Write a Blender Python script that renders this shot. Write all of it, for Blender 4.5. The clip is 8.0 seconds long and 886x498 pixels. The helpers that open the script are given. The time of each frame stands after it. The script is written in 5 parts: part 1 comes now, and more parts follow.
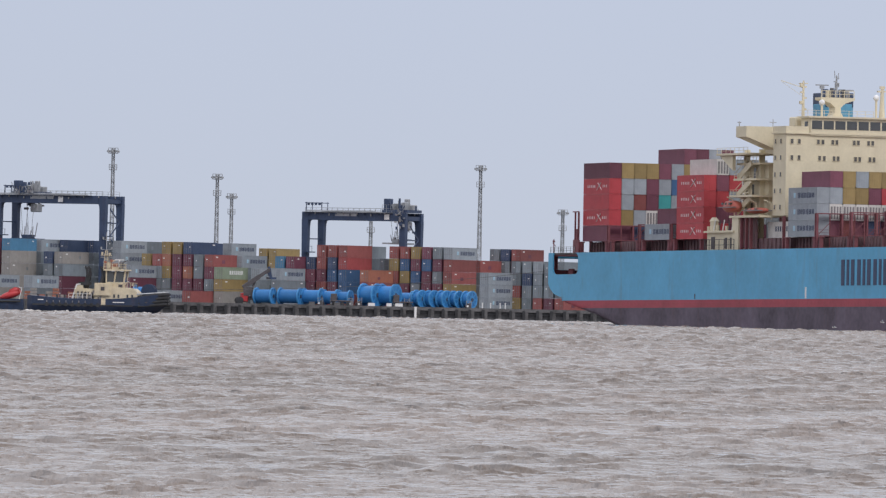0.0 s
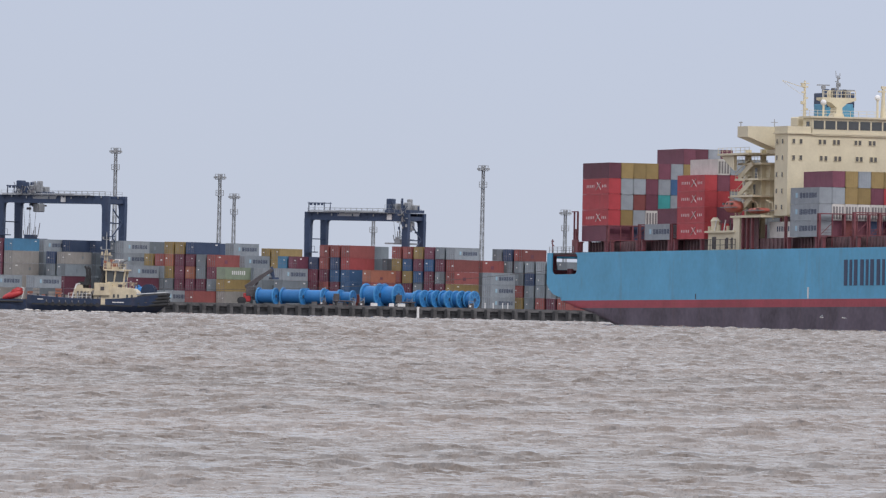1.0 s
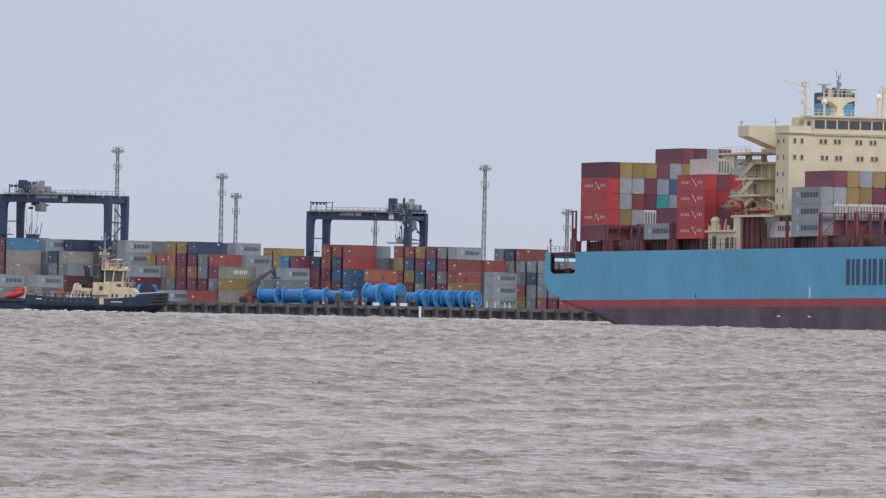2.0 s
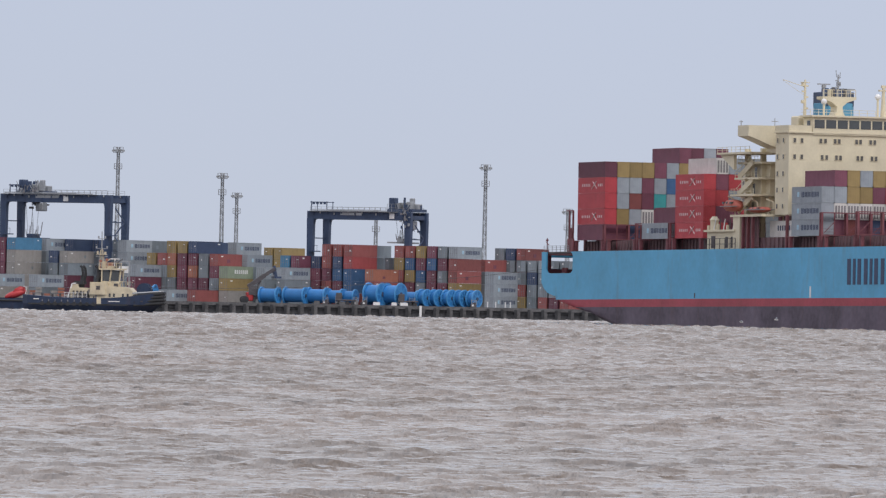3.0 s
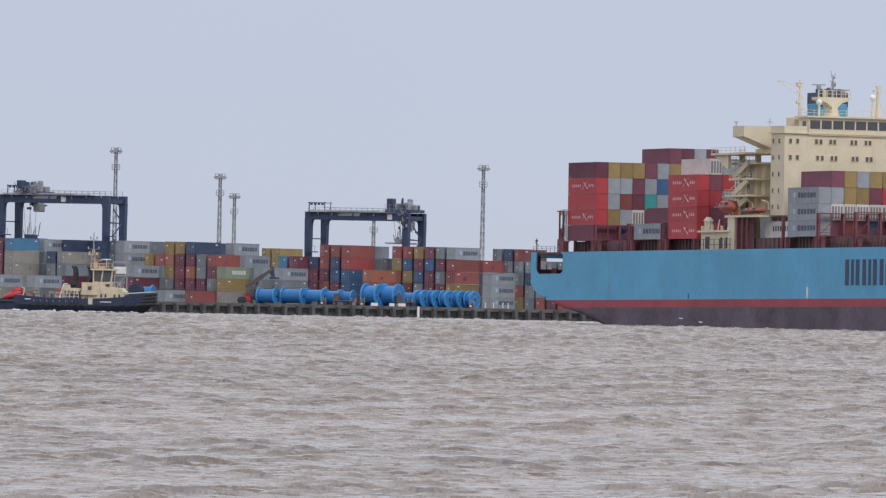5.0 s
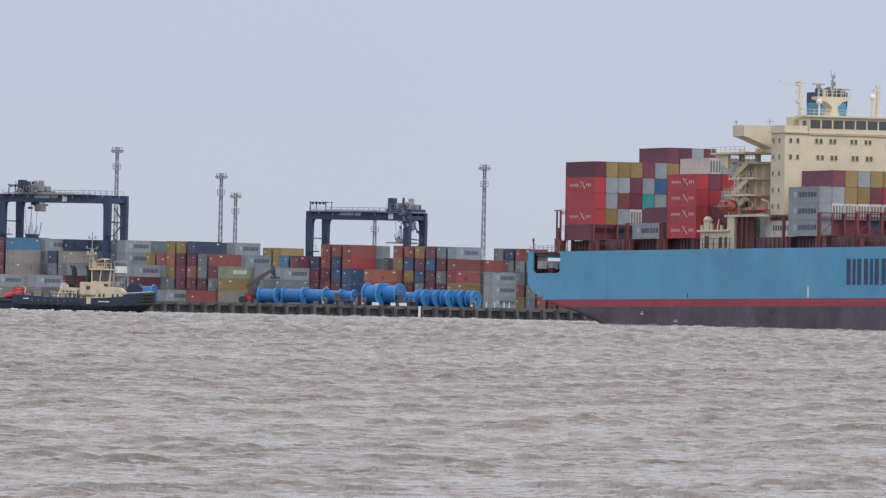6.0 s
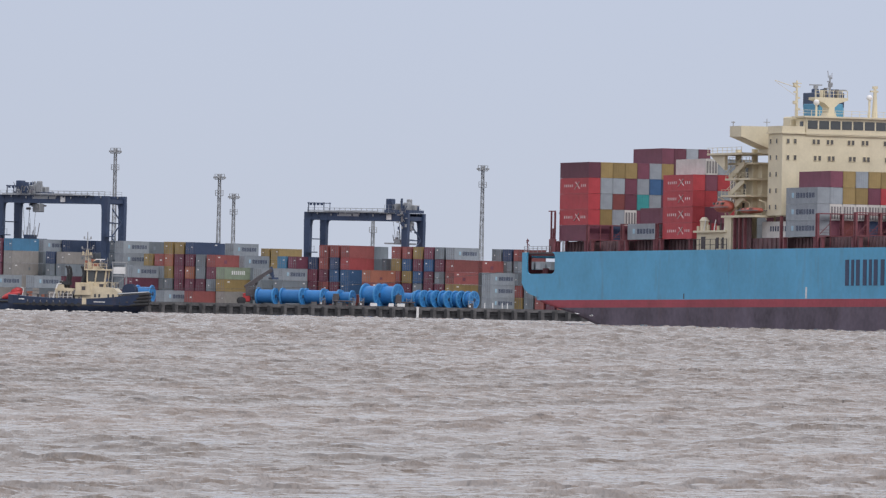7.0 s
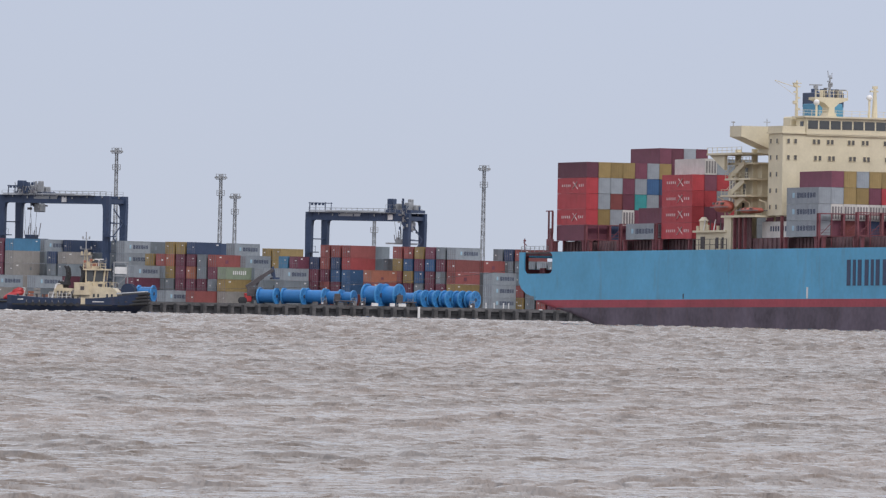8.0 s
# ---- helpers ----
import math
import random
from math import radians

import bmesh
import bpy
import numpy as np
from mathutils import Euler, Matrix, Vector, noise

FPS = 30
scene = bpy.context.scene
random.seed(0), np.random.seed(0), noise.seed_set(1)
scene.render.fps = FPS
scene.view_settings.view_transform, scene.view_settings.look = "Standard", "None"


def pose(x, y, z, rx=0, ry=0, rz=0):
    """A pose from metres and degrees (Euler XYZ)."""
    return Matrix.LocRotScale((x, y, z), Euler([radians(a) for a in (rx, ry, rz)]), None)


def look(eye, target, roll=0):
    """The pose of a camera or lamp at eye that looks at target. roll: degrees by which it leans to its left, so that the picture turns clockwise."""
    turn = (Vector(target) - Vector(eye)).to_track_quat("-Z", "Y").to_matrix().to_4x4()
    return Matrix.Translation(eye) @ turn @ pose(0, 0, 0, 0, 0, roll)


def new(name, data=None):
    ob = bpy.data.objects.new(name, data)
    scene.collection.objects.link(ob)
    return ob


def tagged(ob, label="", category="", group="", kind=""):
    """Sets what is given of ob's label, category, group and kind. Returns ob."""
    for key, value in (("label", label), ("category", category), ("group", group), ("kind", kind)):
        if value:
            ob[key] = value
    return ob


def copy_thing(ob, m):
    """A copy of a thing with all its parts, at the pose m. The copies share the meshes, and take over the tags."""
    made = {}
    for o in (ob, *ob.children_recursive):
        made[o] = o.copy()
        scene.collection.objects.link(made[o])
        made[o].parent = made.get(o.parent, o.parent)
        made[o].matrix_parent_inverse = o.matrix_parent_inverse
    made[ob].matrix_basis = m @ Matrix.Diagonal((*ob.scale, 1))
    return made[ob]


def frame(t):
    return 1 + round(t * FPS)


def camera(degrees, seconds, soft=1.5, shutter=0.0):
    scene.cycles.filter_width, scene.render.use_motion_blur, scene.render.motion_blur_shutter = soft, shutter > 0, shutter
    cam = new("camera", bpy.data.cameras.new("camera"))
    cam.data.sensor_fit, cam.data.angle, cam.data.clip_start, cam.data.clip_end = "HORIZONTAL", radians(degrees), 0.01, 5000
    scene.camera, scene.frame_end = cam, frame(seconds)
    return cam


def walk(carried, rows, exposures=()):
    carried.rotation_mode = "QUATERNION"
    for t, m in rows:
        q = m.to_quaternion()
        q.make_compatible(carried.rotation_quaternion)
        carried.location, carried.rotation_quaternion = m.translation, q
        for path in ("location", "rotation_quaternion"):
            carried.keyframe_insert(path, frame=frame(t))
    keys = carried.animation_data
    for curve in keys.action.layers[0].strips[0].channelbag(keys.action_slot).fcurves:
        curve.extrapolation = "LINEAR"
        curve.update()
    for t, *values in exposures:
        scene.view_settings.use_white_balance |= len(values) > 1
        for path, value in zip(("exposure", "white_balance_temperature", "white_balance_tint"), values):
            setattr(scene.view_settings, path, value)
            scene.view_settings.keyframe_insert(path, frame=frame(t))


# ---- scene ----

# ---------- camera: long lens on the shore, a little tilted, trembling ----------
EYE = (0.0, 0.0, 2.6)
cam = camera(5.281, 8.0, 1.3)
LEAN = 1.2
SWAY = [(0.0, -6.2, 0.4), (0.5, 0.5, -1.2), (1.0, -1.7, 0.4), (1.5, 0.0, 0.0), (3.0, 2.8, -1.2), (3.5, 2.8, -1.2),
        (4.0, 1.3, -1.2), (4.5, -1.8, 0.4), (6.0, 0.8, -0.9), (6.5, -1.8, 0.9), (7.0, -2.4, 0.5), (7.5, -0.2, 1.4),
        (8.0, -0.1, 0.4)]
walk(cam, [(t, look(EYE, (-a / 17.0, 1000.0, 2.6 + (101.5 + b) / 17.0), LEAN)) for t, a, b in SWAY])

# ---------- overcast daylight ----------
world = bpy.data.worlds.new("overcast")
scene.world = world
world.use_nodes = True
wn, wl = world.node_tree.nodes, world.node_tree.links
wn.clear()
w_out, w_bg = wn.new("ShaderNodeOutputWorld"), wn.new("ShaderNodeBackground")
w_sky = wn.new("ShaderNodeTexSky")
w_sky.sky_type, w_sky.sun_disc = "NISHITA", False
w_sky.sun_elevation, w_sky.sun_rotation = radians(48), radians(150)
w_sky.dust_density = 4.0
w_geo, w_sep, w_ramp = wn.new("ShaderNodeTexCoord"), wn.new("ShaderNodeSeparateXYZ"), wn.new("ShaderNodeValToRGB")
w_ramp.color_ramp.elements[0].position, w_ramp.color_ramp.elements[0].color = 0.0, (5.5, 6.0, 7.1, 1)
w_ramp.color_ramp.elements[1].position, w_ramp.color_ramp.elements[1].color = 1.0, (10.4, 11.0, 12.5, 1)
w_mid = w_ramp.color_ramp.elements.new(0.035)
w_mid.color = (5.3, 5.9, 7.3, 1)
w_low = w_ramp.color_ramp.elements.new(0.10)
w_low.color = (6.9, 6.95, 7.55, 1)
w_high = w_ramp.color_ramp.elements.new(0.30)
w_high.color = (8.5, 8.45, 9.0, 1)
w_noise = wn.new("ShaderNodeTexNoise")
w_noise.inputs["Scale"].default_value, w_noise.inputs["Detail"].default_value = 3.0, 4.0
w_cloud = wn.new("ShaderNodeMapRange")
w_cloud.inputs["To Min"].default_value, w_cloud.inputs["To Max"].default_value = 0.9, 1.1
w_mul = wn.new("ShaderNodeVectorMath")
w_mul.operation = "SCALE"
w_mix = wn.new("ShaderNodeMix")
w_mix.data_type = "RGBA"
w_mix.inputs[0].default_value = 0.9
wl.new(w_geo.outputs["Generated"], w_sep.inputs[0])
wl.new(w_sep.outputs["Z"], w_ramp.inputs[0])
wl.new(w_geo.outputs["Generated"], w_noise.inputs["Vector"])
wl.new(w_noise.outputs[0], w_cloud.inputs[0])
wl.new(w_ramp.outputs[0], w_mul.inputs[0])
wl.new(w_cloud.outputs[0], w_mul.inputs["Scale"])
wl.new(w_sky.outputs[0], w_mix.inputs[6])
wl.new(w_mul.outputs[0], w_mix.inputs[7])
wl.new(w_mix.outputs[2], w_bg.inputs[0])
w_bg.inputs[1].default_value = 0.1
wl.new(w_bg.outputs[0], w_out.inputs[0])

sun = new("sun", bpy.data.lights.new("sun", "SUN"))
sun.data.energy, sun.data.angle, sun.data.color = 1.1, radians(20), (1.0, 0.97, 0.92)
sun.matrix_world = look((0, 0, 0), (-0.33, 0.58, -0.74))
scene.view_settings.exposure = 0.1


# ---------- materials ----------
def mat(name, colour, rough=0.5, metal=0.0, spread=0.12, scale=0.6, bump=0.02, rand=0.0, rust=0.0, spec=0.4):
    """Painted or raw surface: colour with blotches and fine grain, streaky rust if asked, small relief."""
    m = bpy.data.materials.new(name)
    m.use_nodes = True
    n, l = m.node_tree.nodes, m.node_tree.links
    b = n["Principled BSDF"]
    b.inputs["Roughness"].default_value, b.inputs["Metallic"].default_value = rough, metal
    b.inputs["Specular IOR Level"].default_value = spec
    co = n.new("ShaderNodeTexCoord")
    big, fine = n.new("ShaderNodeTexNoise"), n.new("ShaderNodeTexNoise")
    big.inputs["Scale"].default_value, big.inputs["Detail"].default_value = scale, 5
    fine.inputs["Scale"].default_value, fine.inputs["Detail"].default_value = scale * 9, 4
    l.new(co.outputs["Object"], big.inputs["Vector"])
    l.new(co.outputs["Object"], fine.inputs["Vector"])
    add = n.new("ShaderNodeMath")
    add.operation = "MULTIPLY_ADD"
    l.new(fine.outputs[0], add.inputs[0])
    add.inputs[1].default_value = 0.5
    l.new(big.outputs[0], add.inputs[2])
    rng = n.new("ShaderNodeMapRange")
    rng.inputs["From Min"].default_value, rng.inputs["From Max"].default_value = 0.45, 1.05
    rng.inputs["To Min"].default_value, rng.inputs["To Max"].default_value = 1 - spread * 1.6, 1 + spread
    l.new(add.outputs[0], rng.inputs[0])
    hsv = n.new("ShaderNodeHueSaturation")
    hsv.inputs["Color"].default_value = (*colour, 1)
    if rand:
        info, r2 = n.new("ShaderNodeObjectInfo"), n.new("ShaderNodeMapRange")
        r2.inputs["To Min"].default_value, r2.inputs["To Max"].default_value = 1 - rand, 1 + rand
        l.new(info.outputs["Random"], r2.inputs[0])
        mul = n.new("ShaderNodeMath")
        mul.operation = "MULTIPLY"
        l.new(rng.outputs[0], mul.inputs[0])
        l.new(r2.outputs[0], mul.inputs[1])
        l.new(mul.outputs[0], hsv.inputs["Value"])
    else:
        l.new(rng.outputs[0], hsv.inputs["Value"])
    last = hsv.outputs[0]
    if rust:
        mp, st, rr = n.new("ShaderNodeMapping"), n.new("ShaderNodeTexNoise"), n.new("ShaderNodeMapRange")
        mp.inputs["Scale"].default_value = (0.9, 0.9, 0.12)
        st.inputs["Scale"].default_value, st.inputs["Detail"].default_value = 0.8, 8
        rr.inputs["From Min"].default_value, rr.inputs["From Max"].default_value = 0.56, 0.78
        rr.inputs["To Max"].default_value = rust
        mix = n.new("ShaderNodeMix")
        mix.data_type = "RGBA"
        l.new(co.outputs["Object"], mp.inputs[0])
        l.new(mp.outputs[0], st.inputs["Vector"])
        l.new(st.outputs[0], rr.inputs[0])
        l.new(rr.outputs[0], mix.inputs[0])
        l.new(last, mix.inputs[6])
        mix.inputs[7].default_value = (0.16, 0.075, 0.04, 1)
        last = mix.outputs[2]
    l.new(last, b.inputs["Base Color"])
    bp = n.new("ShaderNodeBump")
    bp.inputs["Strength"].default_value, bp.inputs["Distance"].default_value = 0.4, bump
    l.new(fine.outputs[0], bp.inputs["Height"])
    l.new(bp.outputs[0], b.inputs["Normal"])
    return m


BOX = {
    "r": mat("red_paint", (0.48, 0.07, 0.085), 0.45, rand=0.1, rust=0.2),
    # paler red for a yard box, distance haze mixed into its colour
    "c": mat("coral_red_paint", (0.37, 0.085, 0.09), 0.5, rand=0.1, rust=0.25),
    "R": mat("brick_red_paint", (0.275, 0.088, 0.085), 0.5, rand=0.25, rust=0.25),
    "m": mat("maroon_paint", (0.178, 0.063, 0.094), 0.5, rand=0.25, rust=0.2),
    "o": mat("orange_paint", (0.36, 0.145, 0.10), 0.5, rand=0.15, rust=0.2),
    "b": mat("blue_paint", (0.055, 0.125, 0.255), 0.5, rand=0.2, rust=0.15),
    "k": mat("sky_blue_paint", (0.075, 0.205, 0.34), 0.5, rand=0.15, rust=0.15),
    "n": mat("navy_paint", (0.055, 0.082, 0.155), 0.5, rand=0.2, rust=0.1),
    "y": mat("ochre_paint", (0.31, 0.225, 0.10), 0.5, rand=0.15, rust=0.2),
    "g": mat("grey_paint", (0.205, 0.235, 0.265), 0.5, rand=0.3, rust=0.15),
    "G": mat("light_grey_paint", (0.312, 0.345, 0.385), 0.5, rand=0.08, rust=0.15),
    "l": mat("beige_grey_paint", (0.33, 0.31, 0.295), 0.55, rand=0.1, rust=0.2),
    "e": mat("sage_paint", (0.26, 0.31, 0.23), 0.5, rust=0.15),
    "t": mat("teal_paint", (0.06, 0.32, 0.33), 0.5, rust=0.1),
    "w": mat("white_paint", (0.66, 0.64, 0.62), 0.5, rand=0.08, rust=0.12),
}
WORDS = {"r": "red", "c": "haze-paled red", "R": "brick-red", "m": "maroon", "o": "orange", "b": "blue", "k": "light blue", "n": "navy-blue", "y": "ochre-yellow", "g": "grey",
         "G": "light grey", "l": "beige-grey", "e": "sage-green", "t": "teal", "w": "white"}
M_STEEL = mat("galvanised_steel", (0.36, 0.37, 0.39), 0.5, 0.5)
M_ROD = mat("zinc_lock_rod", (0.24, 0.23, 0.24), 0.5, 0.3)
M_MARK_D = mat("dark_marking", (0.05, 0.068, 0.13), 0.6)
M_MARK_W = mat("white_marking", (0.75, 0.74, 0.74), 0.6)
M_MARK_B = mat("pale_blue_marking", (0.36, 0.54, 0.66), 0.6)
M_HULL = mat("sky_blue_hull_paint", (0.092, 0.375, 0.605), 0.42, 0, 0.12, 0.12, 0.03, rust=0.22)
M_BOOT = mat("red_boot_paint", (0.37, 0.06, 0.085), 0.55, 0, 0.2, 0.15, 0.03, rust=0.2)
M_FOUL = mat("worn_antifouling", (0.125, 0.10, 0.135), 0.7, 0, 0.35, 0.12, 0.05, rust=0.15)
M_CREAM = mat("cream_ship_paint", (0.66, 0.59, 0.44), 0.5, 0, 0.08, 0.3, 0.02, rust=0.08)
M_LASH = mat("oxide_red_steel", (0.20, 0.066, 0.08), 0.6, 0, 0.25, 0.5, 0.02, rust=0.3)
M_HATCH = mat("dull_hatch_paint", (0.17, 0.10, 0.11), 0.65, 0, 0.3, 0.4, 0.02, rust=0.3)
M_DARK = mat("dark_deck_paint", (0.095, 0.085, 0.092), 0.7, 0, 0.3)
M_GLASS = mat("dark_window_glass", (0.07, 0.075, 0.08), 0.08, 0, 0.1, spec=0.6)
M_PANE = mat("curtained_window_glass", (0.105, 0.098, 0.09), 0.12, 0, 0.2, spec=0.5)
M_ORANGE = mat("lifeboat_orange", (0.44, 0.115, 0.085), 0.45, 0, 0.15)
M_NAVY = mat("crane_navy_paint", (0.042, 0.065, 0.125), 0.45, 0, 0.2, 0.3, rust=0.1)
M_TUG = mat("tug_navy_paint", (0.026, 0.043, 0.09), 0.45, 0, 0.25, 0.4, rust=0.15)
M_TYRE = mat("black_rubber", (0.042, 0.043, 0.048), 0.85, 0, 0.3)
M_TUGCREAM = mat("tug_cream_paint", (0.64, 0.55, 0.40), 0.5, 0, 0.16, 0.6, rust=0.3)
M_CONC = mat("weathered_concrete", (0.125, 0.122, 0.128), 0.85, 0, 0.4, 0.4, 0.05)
# timber of the chocks; on the quay body its darkness paints the bay shade
M_TIMBER_SHADE = mat("dark_timber_and_bay_shade", (0.072, 0.073, 0.082), 0.6, 0, 0.35, 0.8, 0.05)
M_REEL = mat("bright_blue_reel_paint", (0.03, 0.175, 0.44), 0.42, 0, 0.14, 0.5, rand=0.12)
# lighter reel blue: rim paint with the glints of rims and spokes in it
M_RIM = mat("pale_blue_rim_and_glint_paint", (0.06, 0.25, 0.53), 0.4, 0, 0.12, 0.8)
M_RED = mat("machine_red", (0.46, 0.045, 0.05), 0.45)
M_GROUND = mat("yard_asphalt", (0.09, 0.09, 0.09), 0.9, 0, 0.3, 0.1, 0.02)
M_FOAM = mat("foam", (0.60, 0.57, 0.55), 0.9, 0, 0.15, 2.0, 0.05)


# ---------- mesh helpers ----------
def box(bm, cx, cy, cz, sx, sy, sz, m=None):
    """A box by its centre and sizes."""
    t = Matrix.Translation((cx, cy, cz)) @ Matrix.Diagonal((sx, sy, sz, 1))
    return bmesh.ops.create_cube(bm, size=1.0, matrix=(m @ t) if m else t)["verts"]


def beam(bm, p, q, w, d=0):
    """A straight bar from p to q, w thick."""
    p, q = Vector(p), Vector(q)
    t = (q - p).to_track_quat("Z", "Y").to_matrix().to_4x4()
    mm = Matrix.Translation((p + q) / 2) @ t @ Matrix.Diagonal((w, d or w, (q - p).length, 1))
    bmesh.ops.create_cube(bm, size=1.0, matrix=mm)


def tube(bm, p, q, r, r2=None, n=12):
    p, q = Vector(p), Vector(q)
    t = (q - p).to_track_quat("Z", "Y").to_matrix().to_4x4()
    bmesh.ops.create_cone(bm, cap_ends=True, segments=n, radius1=r, radius2=r if r2 is None else r2,
                          depth=(q - p).length, matrix=Matrix.Translation((p + q) / 2) @ t)


def prism(bm, outline, y0, y1):
    """An outline in x, z drawn out from y0 to y1."""
    a = [bm.verts.new((x, y0, z)) for x, z in outline]
    b = [bm.verts.new((x, y1, z)) for x, z in outline]
    n = len(a)
    bm.faces.new(a)
    bm.faces.new(b[::-1])
    for i in range(n):
        bm.faces.new((a[i], b[i], b[(i + 1) % n], a[(i + 1) % n]))


def part(name, bm, material, parent=None, label="", smooth=False, bevel=0.0):
    """Links a bmesh as one mesh object, under its thing if one is given."""
    bmesh.ops.recalc_face_normals(bm, faces=bm.faces)
    if bevel:
        bmesh.ops.bevel(bm, geom=bm.edges[:], offset=bevel, segments=1, affect="EDGES")
    me = bpy.data.meshes.new(name)
    bm.to_mesh(me)
    bm.free()
    me.materials.append(material)
    if smooth:
        me.shade_smooth()
    ob = new(name, me)
    ob.parent = parent
    if label:
        tagged(ob, label)
    return ob


def thing(name, label, category, group="", kind=""):
    return tagged(new(name), label, category, group, kind)


# ---------- water ----------
def build_water():
    m = bpy.data.materials.new("muddy_estuary_water")
    m.use_nodes = True
    n, l = m.node_tree.nodes, m.node_tree.links
    b = n["Principled BSDF"]
    b.inputs["Roughness"].default_value, b.inputs["IOR"].default_value = 0.045, 1.33
    co = n.new("ShaderNodeTexCoord")

    def ripple(sx, sy, detail):
        mp, tex = n.new("ShaderNodeMapping"), n.new("ShaderNodeTexNoise")
        mp.inputs["Scale"].default_value = (sx, sy, 1.0)
        tex.inputs["Scale"].default_value, tex.inputs["Detail"].default_value = 1.0, detail
        l.new(co.outputs["Object"], mp.inputs[0])
        l.new(mp.outputs[0], tex.inputs["Vector"])
        return tex.outputs[0]

    ramp = n.new("ShaderNodeValToRGB")
    ramp.color_ramp.elements[0].position, ramp.color_ramp.elements[0].color = 0.35, (0.172, 0.140, 0.119, 1)
    ramp.color_ramp.elements[1].position, ramp.color_ramp.elements[1].color = 0.65, (0.232, 0.187, 0.160, 1)
    l.new(ripple(0.055, 0.03, 5), ramp.inputs[0])
    l.new(ramp.outputs[0], b.inputs["Base Color"])
    # gust patches, wavelets and cat's-paws, summed into one relief
    total = ripple(0.45, 0.16, 3)
    for sx, sy, detail, weight in ((1.5, 0.6, 3, 0.9), (5.5, 2.6, 4, 0.27)):
        add = n.new("ShaderNodeMath")
        add.operation = "MULTIPLY_ADD"
        l.new(ripple(sx, sy, detail), add.inputs[0])
        add.inputs[1].default_value = weight
        l.new(total, add.inputs[2])
        total = add.outputs[0]
    bp = n.new("ShaderNodeBump")
    bp.inputs["Strength"].default_value, bp.inputs["Distance"].default_value = 0.95, 0.7
    l.new(total, bp.inputs["Height"])
    l.new(bp.outputs[0], b.inputs["Normal"])

    sheet = bmesh.new()
    bmesh.ops.create_grid(sheet, x_segments=8, y_segments=8, size=4500)
    sea = part("water", sheet, m)
    sea.location = (0, 500, -1.0)
    tagged(sea, "muddy brown estuary water under an overcast sky", "water", "", "structure")

    cols = 300
    near = np.concatenate([np.arange(112.0, 480.0, 0.2), np.arange(480.0, 900.0, 0.4)])
    far = near[-1] * np.exp(np.linspace(0, math.log(2225.0 / near[-1]), 1200))[1:]
    dist = np.concatenate([near, far])
    rows = len(dist)
    side = np.linspace(-1, 1, cols)
    X = (0.050 * dist + 6.5)[:, None] * side[None, :]
    Y = np.repeat(dist[:, None], cols, 1)
    rng = np.random.default_rng(5)
    Z = np.zeros_like(X)
    # sheltered ripples by the shore, longer and higher chop out in the channel
    for lo, hi, count, steep, reach in ((0.40, 1.0, 90, 0.0060, ([0, 300, 600, 900, 2300], [1.0, 1.2, 1.45, 1.5, 1.5])),
                                        (0.9, 2.4, 50, 0.0050, ([0, 200, 420, 700, 900, 1500, 2225], [0.10, 0.18, 0.34, 0.75, 1.5, 1.7, 1.2])),
                                        (2.8, 7.0, 44, 0.0060, ([200, 450, 750, 950, 1500, 2225], [0.02, 0.08, 0.3, 0.9, 0.85, 0.4]))):
        gain = np.interp(dist, *reach)[:, None]
        for k in range(count):
            lam = lo * (hi / lo) ** rng.random()
            ang = rng.normal(math.radians(-87), 0.26)
            kx, ky = 2 * math.pi / lam * math.cos(ang), 2 * math.pi / lam * math.sin(ang)
            ph = kx * X + ky * Y + rng.random() * 6.283
            Z += steep * lam * gain * (np.sin(ph) + 0.4 * np.cos(2 * ph))
    # gusts: rougher and smoother patches, drawn out across the wind
    gust = np.zeros_like(X)
    for k in range(26):
        lx, ly = 3.0 * 6.0 ** rng.random(), 9.0 * 6.0 ** rng.random()
        gust += np.sin(X * 6.283 / lx * rng.choice([-1, 1]) + Y * 6.283 / ly + rng.random() * 6.283)
    Z *= np.clip(1.0 + 0.11 * gust, 0.45, 1.55)
    verts = np.stack([X, Y, Z - 0.3], -1).reshape(-1, 3)
    idx = np.arange(rows * cols).reshape(rows, cols)
    quads = np.stack([idx[:-1, :-1], idx[:-1, 1:], idx[1:, 1:], idx[1:, :-1]], -1).reshape(-1, 4)
    me = bpy.data.meshes.new("water_waves")
    me.vertices.add(len(verts))
    me.vertices.foreach_set("co", verts.astype(np.float32).ravel())
    me.loops.add(quads.size)
    me.loops.foreach_set("vertex_index", quads.astype(np.int32).ravel())
    me.polygons.add(len(quads))
    me.polygons.foreach_set("loop_start", np.arange(0, quads.size, 4, dtype=np.int32))
    me.polygons.foreach_set("loop_total", np.full(len(quads), 4, dtype=np.int32))
    me.update(calc_edges=True)
    me.materials.append(m)
    me.shade_smooth()
    chop = new("water_waves", me)
    tagged(chop, "short choppy brown waves with pale crests", "water", "", "structure")
    return chop


waves = build_water()

# ---------- containers ----------
TEMPLATES = {}
HC = 2.9


